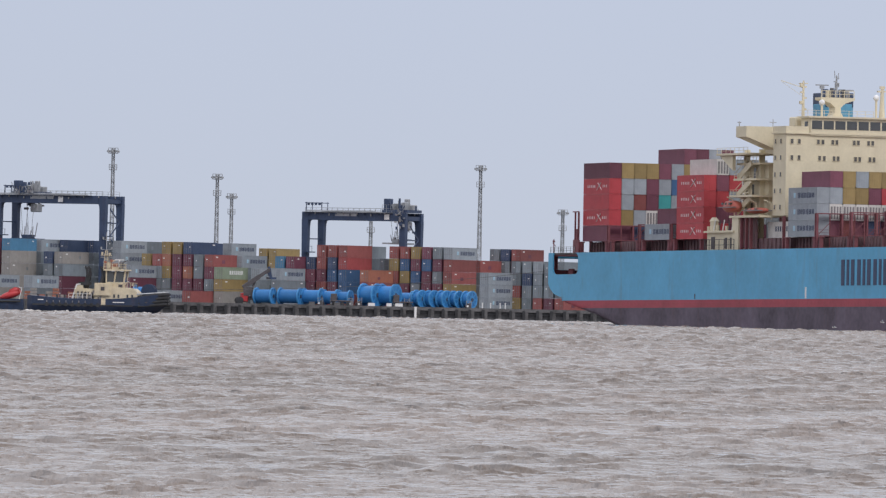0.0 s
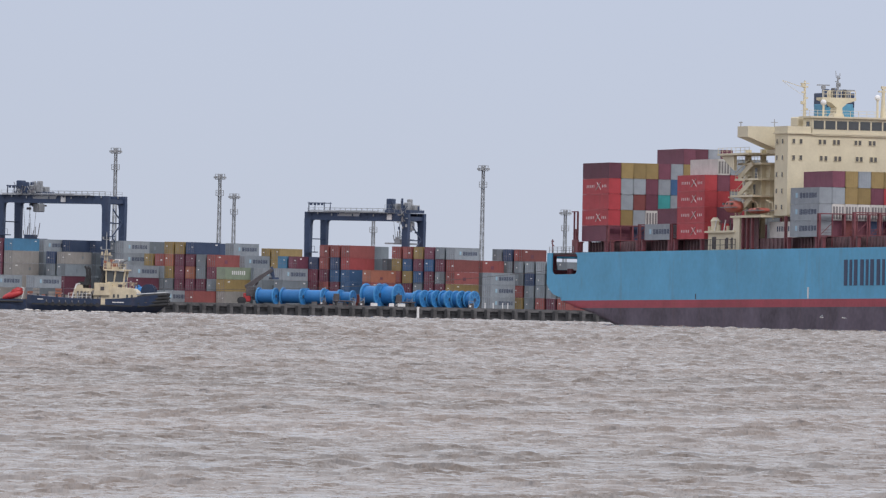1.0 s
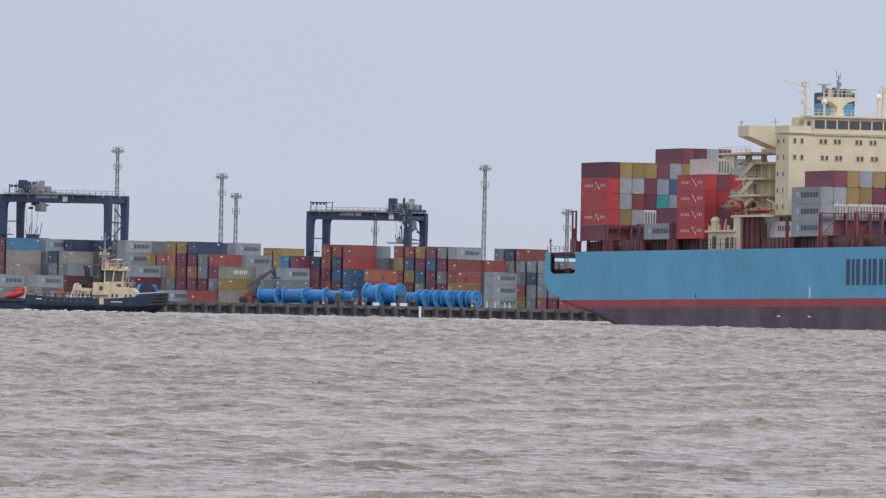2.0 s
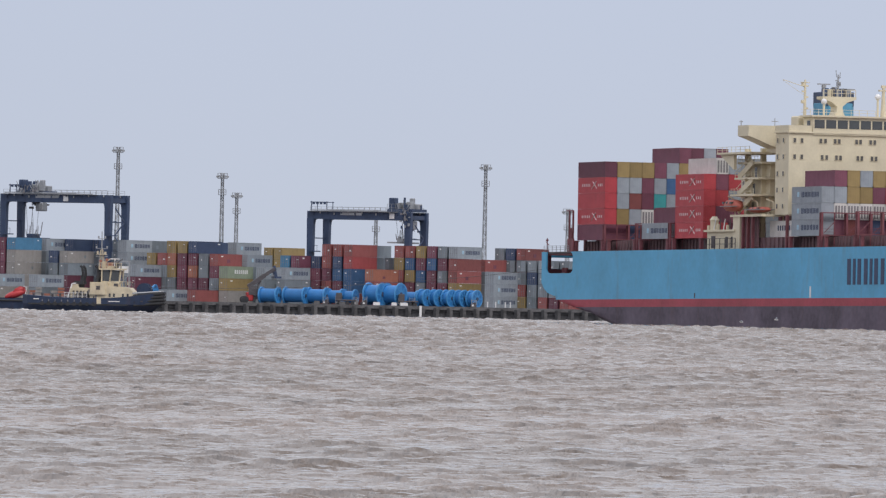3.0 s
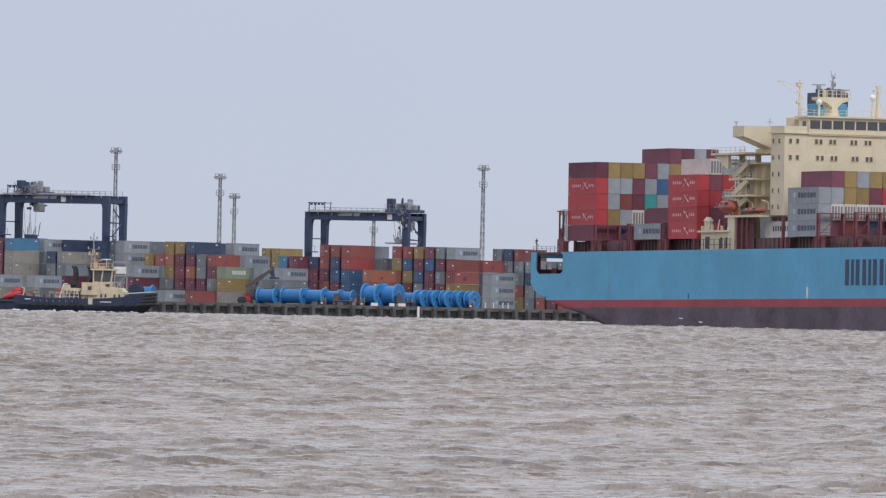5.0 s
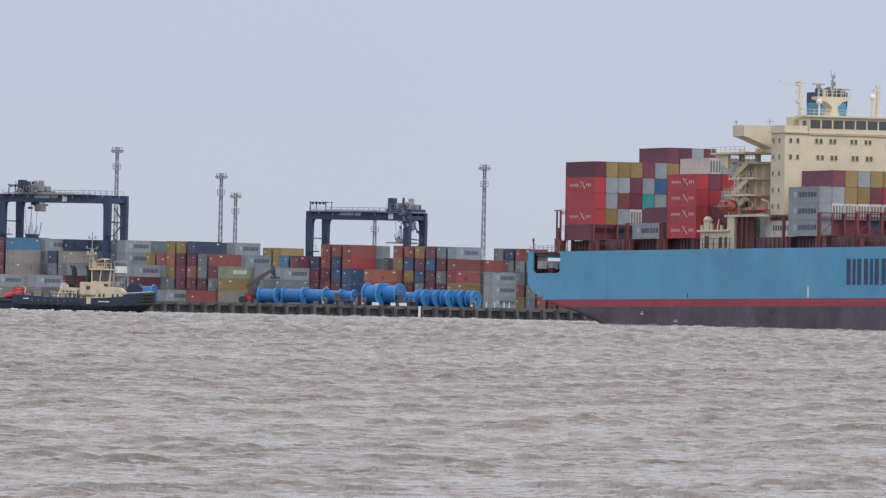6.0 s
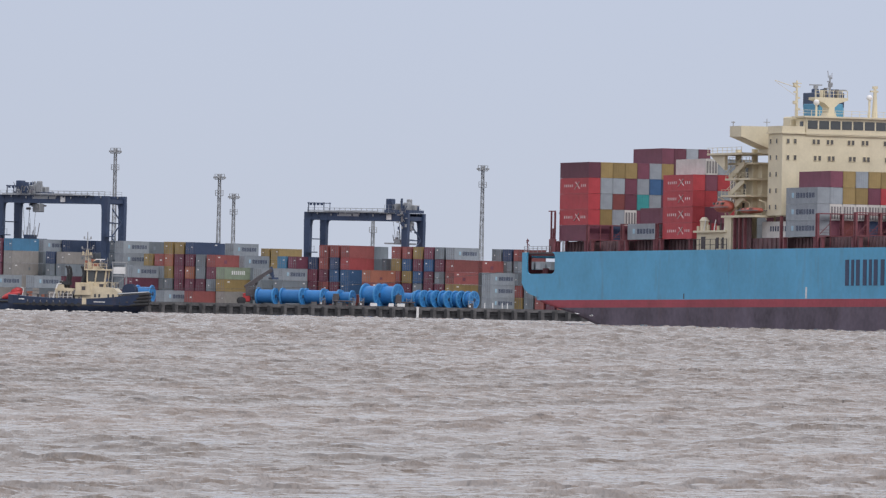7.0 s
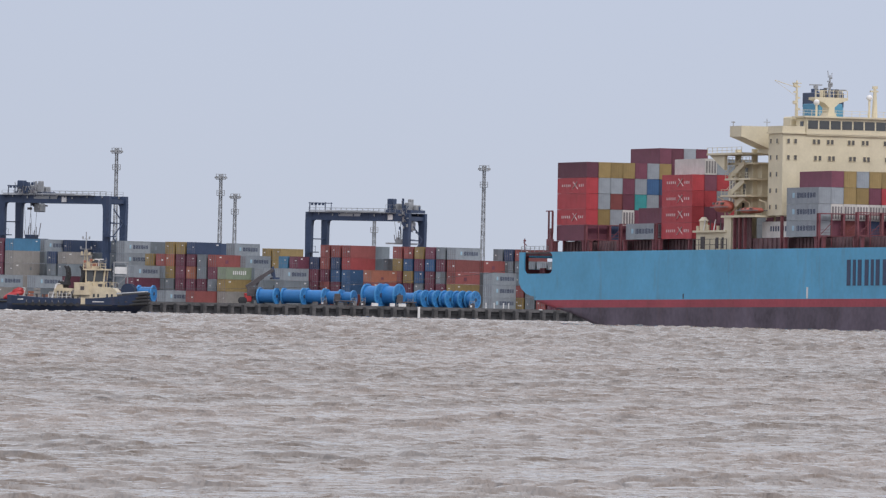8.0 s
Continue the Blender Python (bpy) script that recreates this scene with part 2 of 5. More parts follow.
def container(colour, style, length=12.19):
    """One steel box, 2.44 wide: origin under its middle, doors at its -x end. style: plain, brand, logo, frame."""
    key = (colour, style, length)
    if key in TEMPLATES:
        return None
    L, W, H = length, 2.42, HC - 0.045
    bm = bmesh.new()
    box(bm, 0, 0, H / 2, L - 0.1, W - 0.1, H - 0.1)
    for sy in (-1, 1):
        for z, hh in ((0.09, 0.18), (H - 0.07, 0.14)):
            box(bm, 0, sy * (W / 2 - 0.05), z, L, 0.1, hh)
        for sx in (-1, 1):
            box(bm, sx * (L / 2 - 0.09), sy * (W / 2 - 0.08), H / 2, 0.18, 0.16, H)
        ribs = int(L / 0.55)
        for i in range(ribs):
            box(bm, -L / 2 + 0.3 + (i + 0.5) * (L - 0.6) / ribs, sy * (W / 2 - 0.04), H / 2, 0.27, 0.05, H - 0.34)
    for sx in (-1, 1):
        for z, hh in ((0.08, 0.16), (H - 0.07, 0.14)):
            box(bm, sx * (L / 2 - 0.05), 0, z, 0.1, W - 0.3, hh)
    for i in range(5):
        box(bm, L / 2 - 0.04, -0.9 + i * 0.45, H / 2, 0.05, 0.22, H - 0.32)
    ob = part("shipping_container", bm, BOX[colour])
    words = "%s corrugated steel container" % WORDS[colour]
    if style == "brand":
        words += " with dark lettering and blue star"
    elif style == "logo":
        words += " with a white crossed emblem"
    tagged(ob, words, "container", "stacked shipping containers")
    for s in (-1, 1):
        bm = bmesh.new()
        box(bm, -L / 2 - 0.005, s * 0.56, H / 2, 0.05, 1.06, H - 0.32)
        part("door", bm, BOX[colour], ob)
        for k in (0.3, 0.8):
            bm = bmesh.new()
            tube(bm, (-L / 2 - 0.05, s * k, 0.15), (-L / 2 - 0.05, s * k, H - 0.15), 0.035, n=6)
            box(bm, -L / 2 - 0.06, s * k, H * 0.42, 0.05, 0.3, 0.09)
            part("lock_rod", bm, M_ROD, ob)
    rnd = random.Random(len(TEMPLATES) * 7 + 1)
    if style in ("plain", "worn"):
        bm = bmesh.new()
        box(bm, -L / 2 - 0.035, rnd.choice((-0.55, -0.5, 0.5, 0.58)), H * rnd.uniform(0.45, 0.82), 0.02, rnd.uniform(0.2, 0.5), rnd.uniform(0.14, 0.34))
        part("door_marking", bm, M_MARK_W, ob)
    if style == "worn":
        for sy in (-1, 1):
            bm = bmesh.new()
            box(bm, rnd.choice((-1, 1)) * L * 0.36, sy * (W / 2 + 0.0), H * 0.8, rnd.uniform(0.5, 1.1), 0.03, 0.28)
            part("side_marking", bm, M_MARK_W, ob)
            if colour in "RmorclgG":
                bm = bmesh.new()
                box(bm, rnd.uniform(-2.5, 2.5), sy * (W / 2 + 0.0), H * rnd.uniform(0.3, 0.6), rnd.uniform(0.7, 1.8), 0.022, rnd.uniform(0.5, 1.1))
                part("repair_patch", bm, BOX["g"] if colour in "gGl" else BOX["m"], ob, "repainted repair patch")
    if style == "slats":
        for k in range(4):
            bm = bmesh.new()
            box(bm, L / 2 - 0.002, -0.84 + k * 0.56, H * 0.47, 0.06, 0.34, H * 0.76)
            part("end_slot", bm, M_ROD, ob)
    for sy in (-1, 1):
        y = sy * (W / 2 + 0.0)
        if style == "brand":
            for i in range(6):
                x = (-1.7 + i * 1.22) * (-sy)
                for dx, w2, h2 in ((-0.27, 0.26, 0.95 - 0.12 * (i % 2)), (0.27, 0.34, 0.88 + 0.1 * (i % 3 == 0))):
                    bm = bmesh.new()
                    box(bm, x + dx, y, H * 0.52, w2, 0.03, h2)
                    part("letter_bar", bm, M_MARK_D, ob)
            bm = bmesh.new()
            box(bm, 3.5 * sy, y, H * 0.53, 0.85, 0.03, 0.85)
            part("star_panel", bm, M_MARK_B, ob)
        elif style == "logo":
            for i in (-5.0, -4.0, -3.0, -2.0, -1.0, 3.9, 4.9, 5.9):
                bm = bmesh.new()
                box(bm, (-sy) * i * 0.8, y, H * 0.5, 0.22, 0.03, 0.5)
                part("letter_bar", bm, M_MARK_W, ob)
            bm = bmesh.new()
            beam(bm, ((-sy) * 0.2, y, H * 0.25), ((-sy) * 2.2, y, H * 0.74), 0.26, 0.03)
            beam(bm, ((-sy) * 0.6, y, H * 0.74), ((-sy) * 2.5, y, H * 0.28), 0.2, 0.03)
            part("emblem", bm, M_MARK_W, ob)
        elif style == "word":
            for i in range(7):
                bm = bmesh.new()
                box(bm, (-sy) * (-2.6 + i * 0.95), y, H * 0.55, 0.5, 0.03, 0.9)
                part("letter_bar", bm, M_MARK_D if colour in "wl" else M_MARK_W, ob)
    TEMPLATES[key] = ob
    return ob


def put_container(colour, style, m, length=12.19):
    ob = container(colour, style, length)
    if ob is None:
        return copy_thing(TEMPLATES[(colour, style, length)], m)
    ob.matrix_basis = m
    return ob


TURN = radians(28)
PITCH = 2.93
GROUND = 2.2
AWAY = Vector((math.sin(TURN), math.cos(TURN), 0))
ALONG = Vector((math.cos(TURN), -math.sin(TURN), 0))


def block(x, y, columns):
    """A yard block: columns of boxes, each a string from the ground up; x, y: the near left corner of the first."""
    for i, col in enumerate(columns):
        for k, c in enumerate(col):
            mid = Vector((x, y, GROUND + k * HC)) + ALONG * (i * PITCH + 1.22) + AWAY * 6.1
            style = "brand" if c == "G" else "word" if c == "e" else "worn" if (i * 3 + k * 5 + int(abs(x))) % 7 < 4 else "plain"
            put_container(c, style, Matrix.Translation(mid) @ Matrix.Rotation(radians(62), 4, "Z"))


def build_yard():
    sheet = bmesh.new()
    box(sheet, 0, 3600, GROUND / 2 - 1, 5200, 2700, GROUND + 2)
    ob = part("ground", sheet, M_GROUND)
    tagged(ob, "flat asphalt container yard behind the quay", "ground", "", "structure")
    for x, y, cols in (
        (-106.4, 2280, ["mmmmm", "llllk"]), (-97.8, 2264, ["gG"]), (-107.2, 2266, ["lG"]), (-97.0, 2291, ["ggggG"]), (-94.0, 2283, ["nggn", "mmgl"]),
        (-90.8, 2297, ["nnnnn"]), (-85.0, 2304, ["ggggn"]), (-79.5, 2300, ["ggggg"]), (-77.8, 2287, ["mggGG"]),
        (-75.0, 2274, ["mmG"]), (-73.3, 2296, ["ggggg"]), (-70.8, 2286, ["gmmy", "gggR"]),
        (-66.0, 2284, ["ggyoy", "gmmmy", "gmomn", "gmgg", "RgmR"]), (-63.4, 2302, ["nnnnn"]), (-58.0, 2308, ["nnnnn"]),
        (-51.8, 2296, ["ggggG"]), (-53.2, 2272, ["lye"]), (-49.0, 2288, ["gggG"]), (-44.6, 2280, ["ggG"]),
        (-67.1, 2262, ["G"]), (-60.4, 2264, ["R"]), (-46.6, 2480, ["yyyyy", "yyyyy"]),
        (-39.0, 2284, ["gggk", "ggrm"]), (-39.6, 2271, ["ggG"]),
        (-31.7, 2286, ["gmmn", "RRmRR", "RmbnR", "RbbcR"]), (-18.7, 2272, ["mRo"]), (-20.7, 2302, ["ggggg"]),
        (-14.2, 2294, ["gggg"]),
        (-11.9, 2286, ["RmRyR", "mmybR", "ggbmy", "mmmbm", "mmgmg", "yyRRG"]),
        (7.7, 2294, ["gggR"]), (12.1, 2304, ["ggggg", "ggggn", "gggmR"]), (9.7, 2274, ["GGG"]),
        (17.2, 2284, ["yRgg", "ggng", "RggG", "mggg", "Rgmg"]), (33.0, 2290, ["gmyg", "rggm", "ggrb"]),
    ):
        block(x, y, cols)


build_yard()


# ---------- the container ship: x forward from the stern, y to port, z up from the water at the stern ----------
TRIM = -0.57
SHIP_ROWS = [(0.0, 67.95, 38.95), (1.0, 67.59, 38.18), (2.0, 67.22, 37.38), (3.0, 66.84, 36.60), (4.0, 66.48, 35.76),
             (5.0, 66.08, 34.92), (6.0, 65.68, 34.08), (7.0, 65.28, 33.25), (8.0, 64.88, 32.40)]


def ship_pose(turn, x):
    return pose(x, 1708 + 100 * math.sin(radians(turn)), 0, 0, TRIM, -turn)


ABOARD = []


def loft(stations, levels, width):
    """A closed shell: for each station and level half-breadth by width(x, z); both sides, with skin."""
    bm = bmesh.new()
    for s in (-1, 1):
        grid = [[bm.verts.new((x, s * width(x, z), z)) for z in levels(x)] for x in stations]
        for i in range(len(stations) - 1):
            for j in range(len(grid[0]) - 1):
                quad = (grid[i][j], grid[i + 1][j], grid[i + 1][j + 1], grid[i][j + 1])
                x0, x1 = stations[i], stations[i + 1]
                zm = (quad[0].co.z + quad[3].co.z) / 2
                if x0 >= 2.0 and x1 <= 14.3 and 9.0 < zm < 13.0:
                    continue
                bm.faces.new(quad)
    bmesh.ops.remove_doubles(bm, verts=bm.verts[:], dist=0.001)
    return bm


def keel(x):
    return float(np.interp(x, [0, 1.2, 3, 7, 11, 17, 23, 28, 34, 42, 52, 65, 300], [7.0, 5.7, 4.7, 3.8, 3.0, 2.1, 1.1, 0.1, -1.4, -4, -6.5, -9, -9]))


def half_breadth(x, z):
    b = 20.0 * (1 - max(0.0, (x - 235) / 75) ** 2.2)
    r = float(np.interp(x, [0, 14, 30, 60], [0.25, 0.25, 0.5, 3.0]))
    k = max(0.0, min(1.0, (z - keel(x)) / r))
    return max(0.02, b * (1 - (1 - k) ** 2.6) ** 0.30)


def build_ship():
    ship = thing("container_ship", "large sky-blue container ship with cream deckhouse, turning off the quay", "ship")
    st = [0, 0.4, 0.8, 1.2, 1.7, 2.2, 2.8, 3.5, 4.2, 5, 5.6, 6.0, 6.5, 8, 9.6, 12, 14.2, 16, 20, 25, 32, 40, 60, 90, 120, 150, 180, 210, 235, 255, 275, 290, 300, 308]
    top = 13.0

    def span(lo, hi, extra=()):
        def levels(x):
            a = min(max(lo, keel(x)), hi - 0.01)
            base = [a + (hi - a) * k for k in (0, 0.15, 0.35, 0.65, 1)]
            return base + list(extra)
        return levels

    hull = part("hull", loft(st, span(4.1, 9.0, (10.2, 11.4, 12.5, top)), half_breadth), M_HULL, ship, "sky-blue painted steel hull")
    mod = hull.modifiers.new("plate", "SOLIDIFY")
    mod.thickness, mod.offset = 0.25, -1
    part("boot_stripe", loft([s for s in st if keel(s) < 4.09], span(2.7, 4.1), half_breadth), M_BOOT, ship, "red boot topping stripe", True)
    part("underwater_hull", loft([s for s in st if keel(s) < 2.6], span(-6.0, 2.7), half_breadth), M_FOUL, ship, "dull worn antifouling", True)
    # strakes: weld lines as slim proud ridges
    for z in (5.6, 7.3, 9.0, 11.0):
        bm = bmesh.new()
        box(bm, 125, -19.995, z, 190, 0.03, 0.05)
        part("weld_seam", bm, M_HULL, ship)
    bm = bmesh.new()
    box(bm, 120, 0, top - 0.15, 238, 39.4, 0.3)
    box(bm, 7.2, 0, 8.85, 14.0, 39.2, 0.3)
    box(bm, 14.6, 0, 11, 0.3, 39.2, 4.2)
    part("main_deck", bm, M_DARK, ship)
    bm = bmesh.new()
    zs = [7.05, 7.3, 7.6, 8.0, 9.9]
    ring = [(half_breadth(0, z) - 0.02, z) for z in zs] + [(-half_breadth(0, z) + 0.02, z) for z in zs[::-1]]
    v0, v1 = [bm.verts.new((0.02, y, z)) for y, z in ring], [bm.verts.new((0.24, y, z)) for y, z in ring]
    bm.faces.new(v0)
    bm.faces.new(v1[::-1])
    for i in range(len(ring)):
        bm.faces.new((v0[i], v1[i], v1[(i + 1) % len(ring)], v0[(i + 1) % len(ring)]))
    box(bm, 0.13, 0, 12.5, 0.22, 39.4, 1.0)
    for s in (-1, 1):
        box(bm, 0.13, s * 19.0, 10.95, 0.22, 1.4, 2.1)
        box(bm, 0.13, s * 3.0, 10.85, 0.22, 1.2, 1.9)
    part("transom", bm, M_HULL, ship)
    for s in (-1, 1):
        bm = bmesh.new()
        box(bm, 0.32, s * 18.95, 10.75, 0.1, 1.5, 3.4)
        box(bm, 1.2, s * 19.6, 10.75, 1.7, 0.12, 3.4)
        part("mooring_deck_lining", bm, M_LASH, ship, "dark red mooring deck lining")
    bm = bmesh.new()
    box(bm, 7.4, 0, 12.55, 13.6, 38.8, 0.3)
    box(bm, 0.36, 0, 9.4, 0.1, 38.6, 0.9)
    part("mooring_deck_head", bm, M_LASH, ship)
    for y in (-17, -14, -10.5, 10.5, 14, 17):
        bm = bmesh.new()
        tube(bm, (3.5, y, 9.0), (3.5, y, 10.1), 0.35)
        tube(bm, (4.7, y, 9.0), (4.7, y, 10.1), 0.35)
        box(bm, 4.1, y, 9.1, 2.2, 0.9, 0.2)
        part("mooring_bollard", bm, M_LASH, ship)
    # rounded corners of the mooring openings
    for s in (-1, 1):
        for cx, cz, dx, dz in ((2.2, 9.0, 1, 1), (14.2, 9.0, -1, 1), (14.2, 13.0, -1, -1)):
            bm = bmesh.new()
            arc = [(cx + dx * 1.5 * (1 - math.sin(k * math.pi / 10)), cz + dz * 1.0 * (1 - math.cos(k * math.pi / 10))) for k in range(6)]
            prism(bm, [(cx, cz)] + arc, s * 19.98, s * 19.78)
            part("corner_gusset", bm, M_HULL, ship)
    # stern rail and flagstaff
    for s in (-1, 1):
        bm = bmesh.new()
        for i in range(7):
            beam(bm, (0.3 + i * 1.9, s * 19.7, top), (0.3 + i * 1.9, s * 19.7, top + 1.1), 0.08)
        for z in (0.4, 0.75, 1.1):
            beam(bm, (0.3, s * 19.7, top + z), (11.7, s * 19.7, top + z), 0.07)
        part("stern_rail", bm, M_STEEL, ship)
    bm = bmesh.new()
    tube(bm, (0.6, -19.2, top), (0.6, -19.2, top + 2.6), 0.09)
    beam(bm, (0.1, -19.2, top + 1.9), (1.4, -19.2, top + 1.3), 0.12)
    box(bm, 0.6, -19.2, top + 2.2, 0.5, 0.3, 0.3)
    part("mooring_light_post", bm, M_LASH, ship)
    # hull side lettering as plain bars, draught mark
    for i in range(6):
        x = 131.8 + i * 6.7
        bm = bmesh.new()
        box(bm, x + 1.0, -20.03, 8.65, 1.35, 0.08, 4.5)
        box(bm, x + 3.1, -20.03, 8.65, 1.0, 0.08, 4.5)
        box(bm, x + 5.1, -20.03, 8.65, 1.35, 0.08, 4.5)
        part("lettering_bar", bm, M_MARK_D, ship, "dark blue lettering bar")
    bm = bmesh.new()
    box(bm, 117.2, -20.03, 5.2, 0.55, 0.06, 2.0)
    part("draught_mark", bm, M_MARK_W, ship)
    bm = bmesh.new()
    box(bm, 68.6, -20.02, 4.7, 0.35, 0.06, 0.9)
    part("load_mark", bm, M_DARK, ship)
    # hatch coamings and lashing bridges
    bays = [13.2, 27.7, 42.2, 56.7, 106.2, 120.8, 135.4, 150.0]
    for b in bays:
        bm = bmesh.new()
        box(bm, b + 6.1, 0, 14.0, 11.6, 34.0, 1.95)
        for k in range(9):
            box(bm, b + 0.6 + k * 1.37, -17.1, 13.95, 0.16, 0.3, 1.9)
        part("hatch_coaming", bm, M_HATCH, ship, "dull red-brown hatch coaming")
        for dx in (0.15, 12.05):
            for y in (-18.9, 18.9):
                bm = bmesh.new()
                box(bm, b + dx, y, 14.0, 0.55, 0.6, 2.1)
                box(bm, b + dx, y, 14.95, 0.9, 0.9, 0.18)
                part("container_pedestal", bm, M_LASH, ship, "oxide-red pedestal")
        high = 17.9 if b < 100 else 19.1
        if b == 56.7:
            continue
        x = b + 13.3
        for j in range(9):
            y = -19.2 + j * 4.8
            bm = bmesh.new()
            box(bm, x - 0.35, y, (13 + high) / 2, 0.2, 0.34, high - 13)
            box(bm, x + 0.35, y, (13 + high) / 2, 0.24, 0.34, high - 13)
            for zz in (14.2, 16.4, high - 1.0):
                box(bm, x, y, zz, 0.8, 0.2, 0.14)
            if j < 8:
                box(bm, x + 0.35, y + 2.4, (13 + high) / 2, 0.14, 0.16, high - 13)
                if b > 100 or j % 3 == 1:
                    beam(bm, (x + 0.35, y + 0.2, 15.4), (x + 0.35, y + 2.3, 17.4), 0.1)
            part("lashing_post", bm, M_LASH, ship, "oxide-red lashing bridge post")
        bm = bmesh.new()
        for z in (15.2, high):
            box(bm, x, 0, z, 1.0, 38.6, 0.18)
            for z2 in (0.55, 1.05):
                if z < high:
                    beam(bm, (x + 0.45, -19.3, z + z2), (x + 0.45, 19.3, z + z2), 0.06)
        part("lashing_walkway", bm, M_LASH, ship)
    # aft lashing frame with flood light
    for y in (-19.2, -16.5, -14):
        bm = bmesh.new()
        box(bm, 12.0, y, 15.2, 0.5, 0.5, 4.4)
        part("lashing_post", bm, M_LASH, ship)
    bm = bmesh.new()
    box(bm, 11.0, -19.3, 16.8, 0.3, 0.25, 7.6)
    box(bm, 12.6, -19.3, 18.5, 0.3, 0.3, 4)
    box(bm, 11.3, -19.3, 20.6, 2.4, 0.4, 0.2)
    box(bm, 11.9, -19.4, 14.2, 2.6, 0.3, 2.4)
    part("light_post", bm, M_LASH, ship)
    rnd = random.Random(8)
    bm = bmesh.new()
    for i in range(150):
        x = rnd.uniform(36, 150) if i > 40 else rnd.uniform(28, 44)
        bmesh.ops.create_icosphere(bm, subdivisions=1, radius=1, matrix=Matrix.Translation((x, -20.3 - rnd.random() * 0.8, -0.3 - 0.01 * x))
                                   @ Matrix.Diagonal((rnd.uniform(0.4, 1.6), 0.4, rnd.uniform(0.05, 0.3) * abs(math.sin(x * 0.43)), 1)))
    part("waterline_foam", bm, M_FOAM, ship, "thin white wash along the hull")
    build_house(ship)
    return ship


def window_set(parent, places, w, h):
    for x, y, z, axis in places:
        bm = bmesh.new()
        if axis == "x":
            box(bm, x, y, z, 0.12, w + 0.16, h + 0.16)
        else:
            box(bm, x, y, z, w + 0.16, 0.12, h + 0.16)
        fr = part("window", bm, M_CREAM, parent)
        bm = bmesh.new()
        if axis == "x":
            box(bm, x + 0.05, y, z, 0.08, w, h)
        else:
            box(bm, x, y - 0.05, z, w, 0.08, h)
        part("pane", bm, M_PANE, fr)


def boat_shell(x0, y0, z0, ln, half, deep, high):
    """A pointed hull with a rounded canopy over it, about its gunwale at z0."""
    bm, n, rings = bmesh.new(), 12, []
    for i in range(n + 1):
        e = abs(2 * i / n - 1)
        w = half * max(0.06, 1 - e ** 3)
        top, low = high * max(0.12, 1 - e ** 4), deep * max(0.2, 1 - 0.8 * e ** 3)
        x = x0 + ln * (i / n - 0.5)
        prof = ((0, -low), (0.55, -low * 0.85), (0.95, -low * 0.3), (1.0, 0.0), (0.92, top * 0.5), (0.6, top * 0.9), (0, top))
        ring = [(p * w, q) for p, q in prof] + [(-p * w, q) for p, q in prof[-2:0:-1]]
        rings.append([bm.verts.new((x, y0 + p, z0 + q)) for p, q in ring])
    m = len(rings[0])
    for i in range(n):
        for j in range(m):
            bm.faces.new((rings[i][j], rings[i + 1][j], rings[i + 1][(j + 1) % m], rings[i][(j + 1) % m]))
    bm.faces.new(rings[0])
    bm.faces.new(rings[-1][::-1])
    return bm


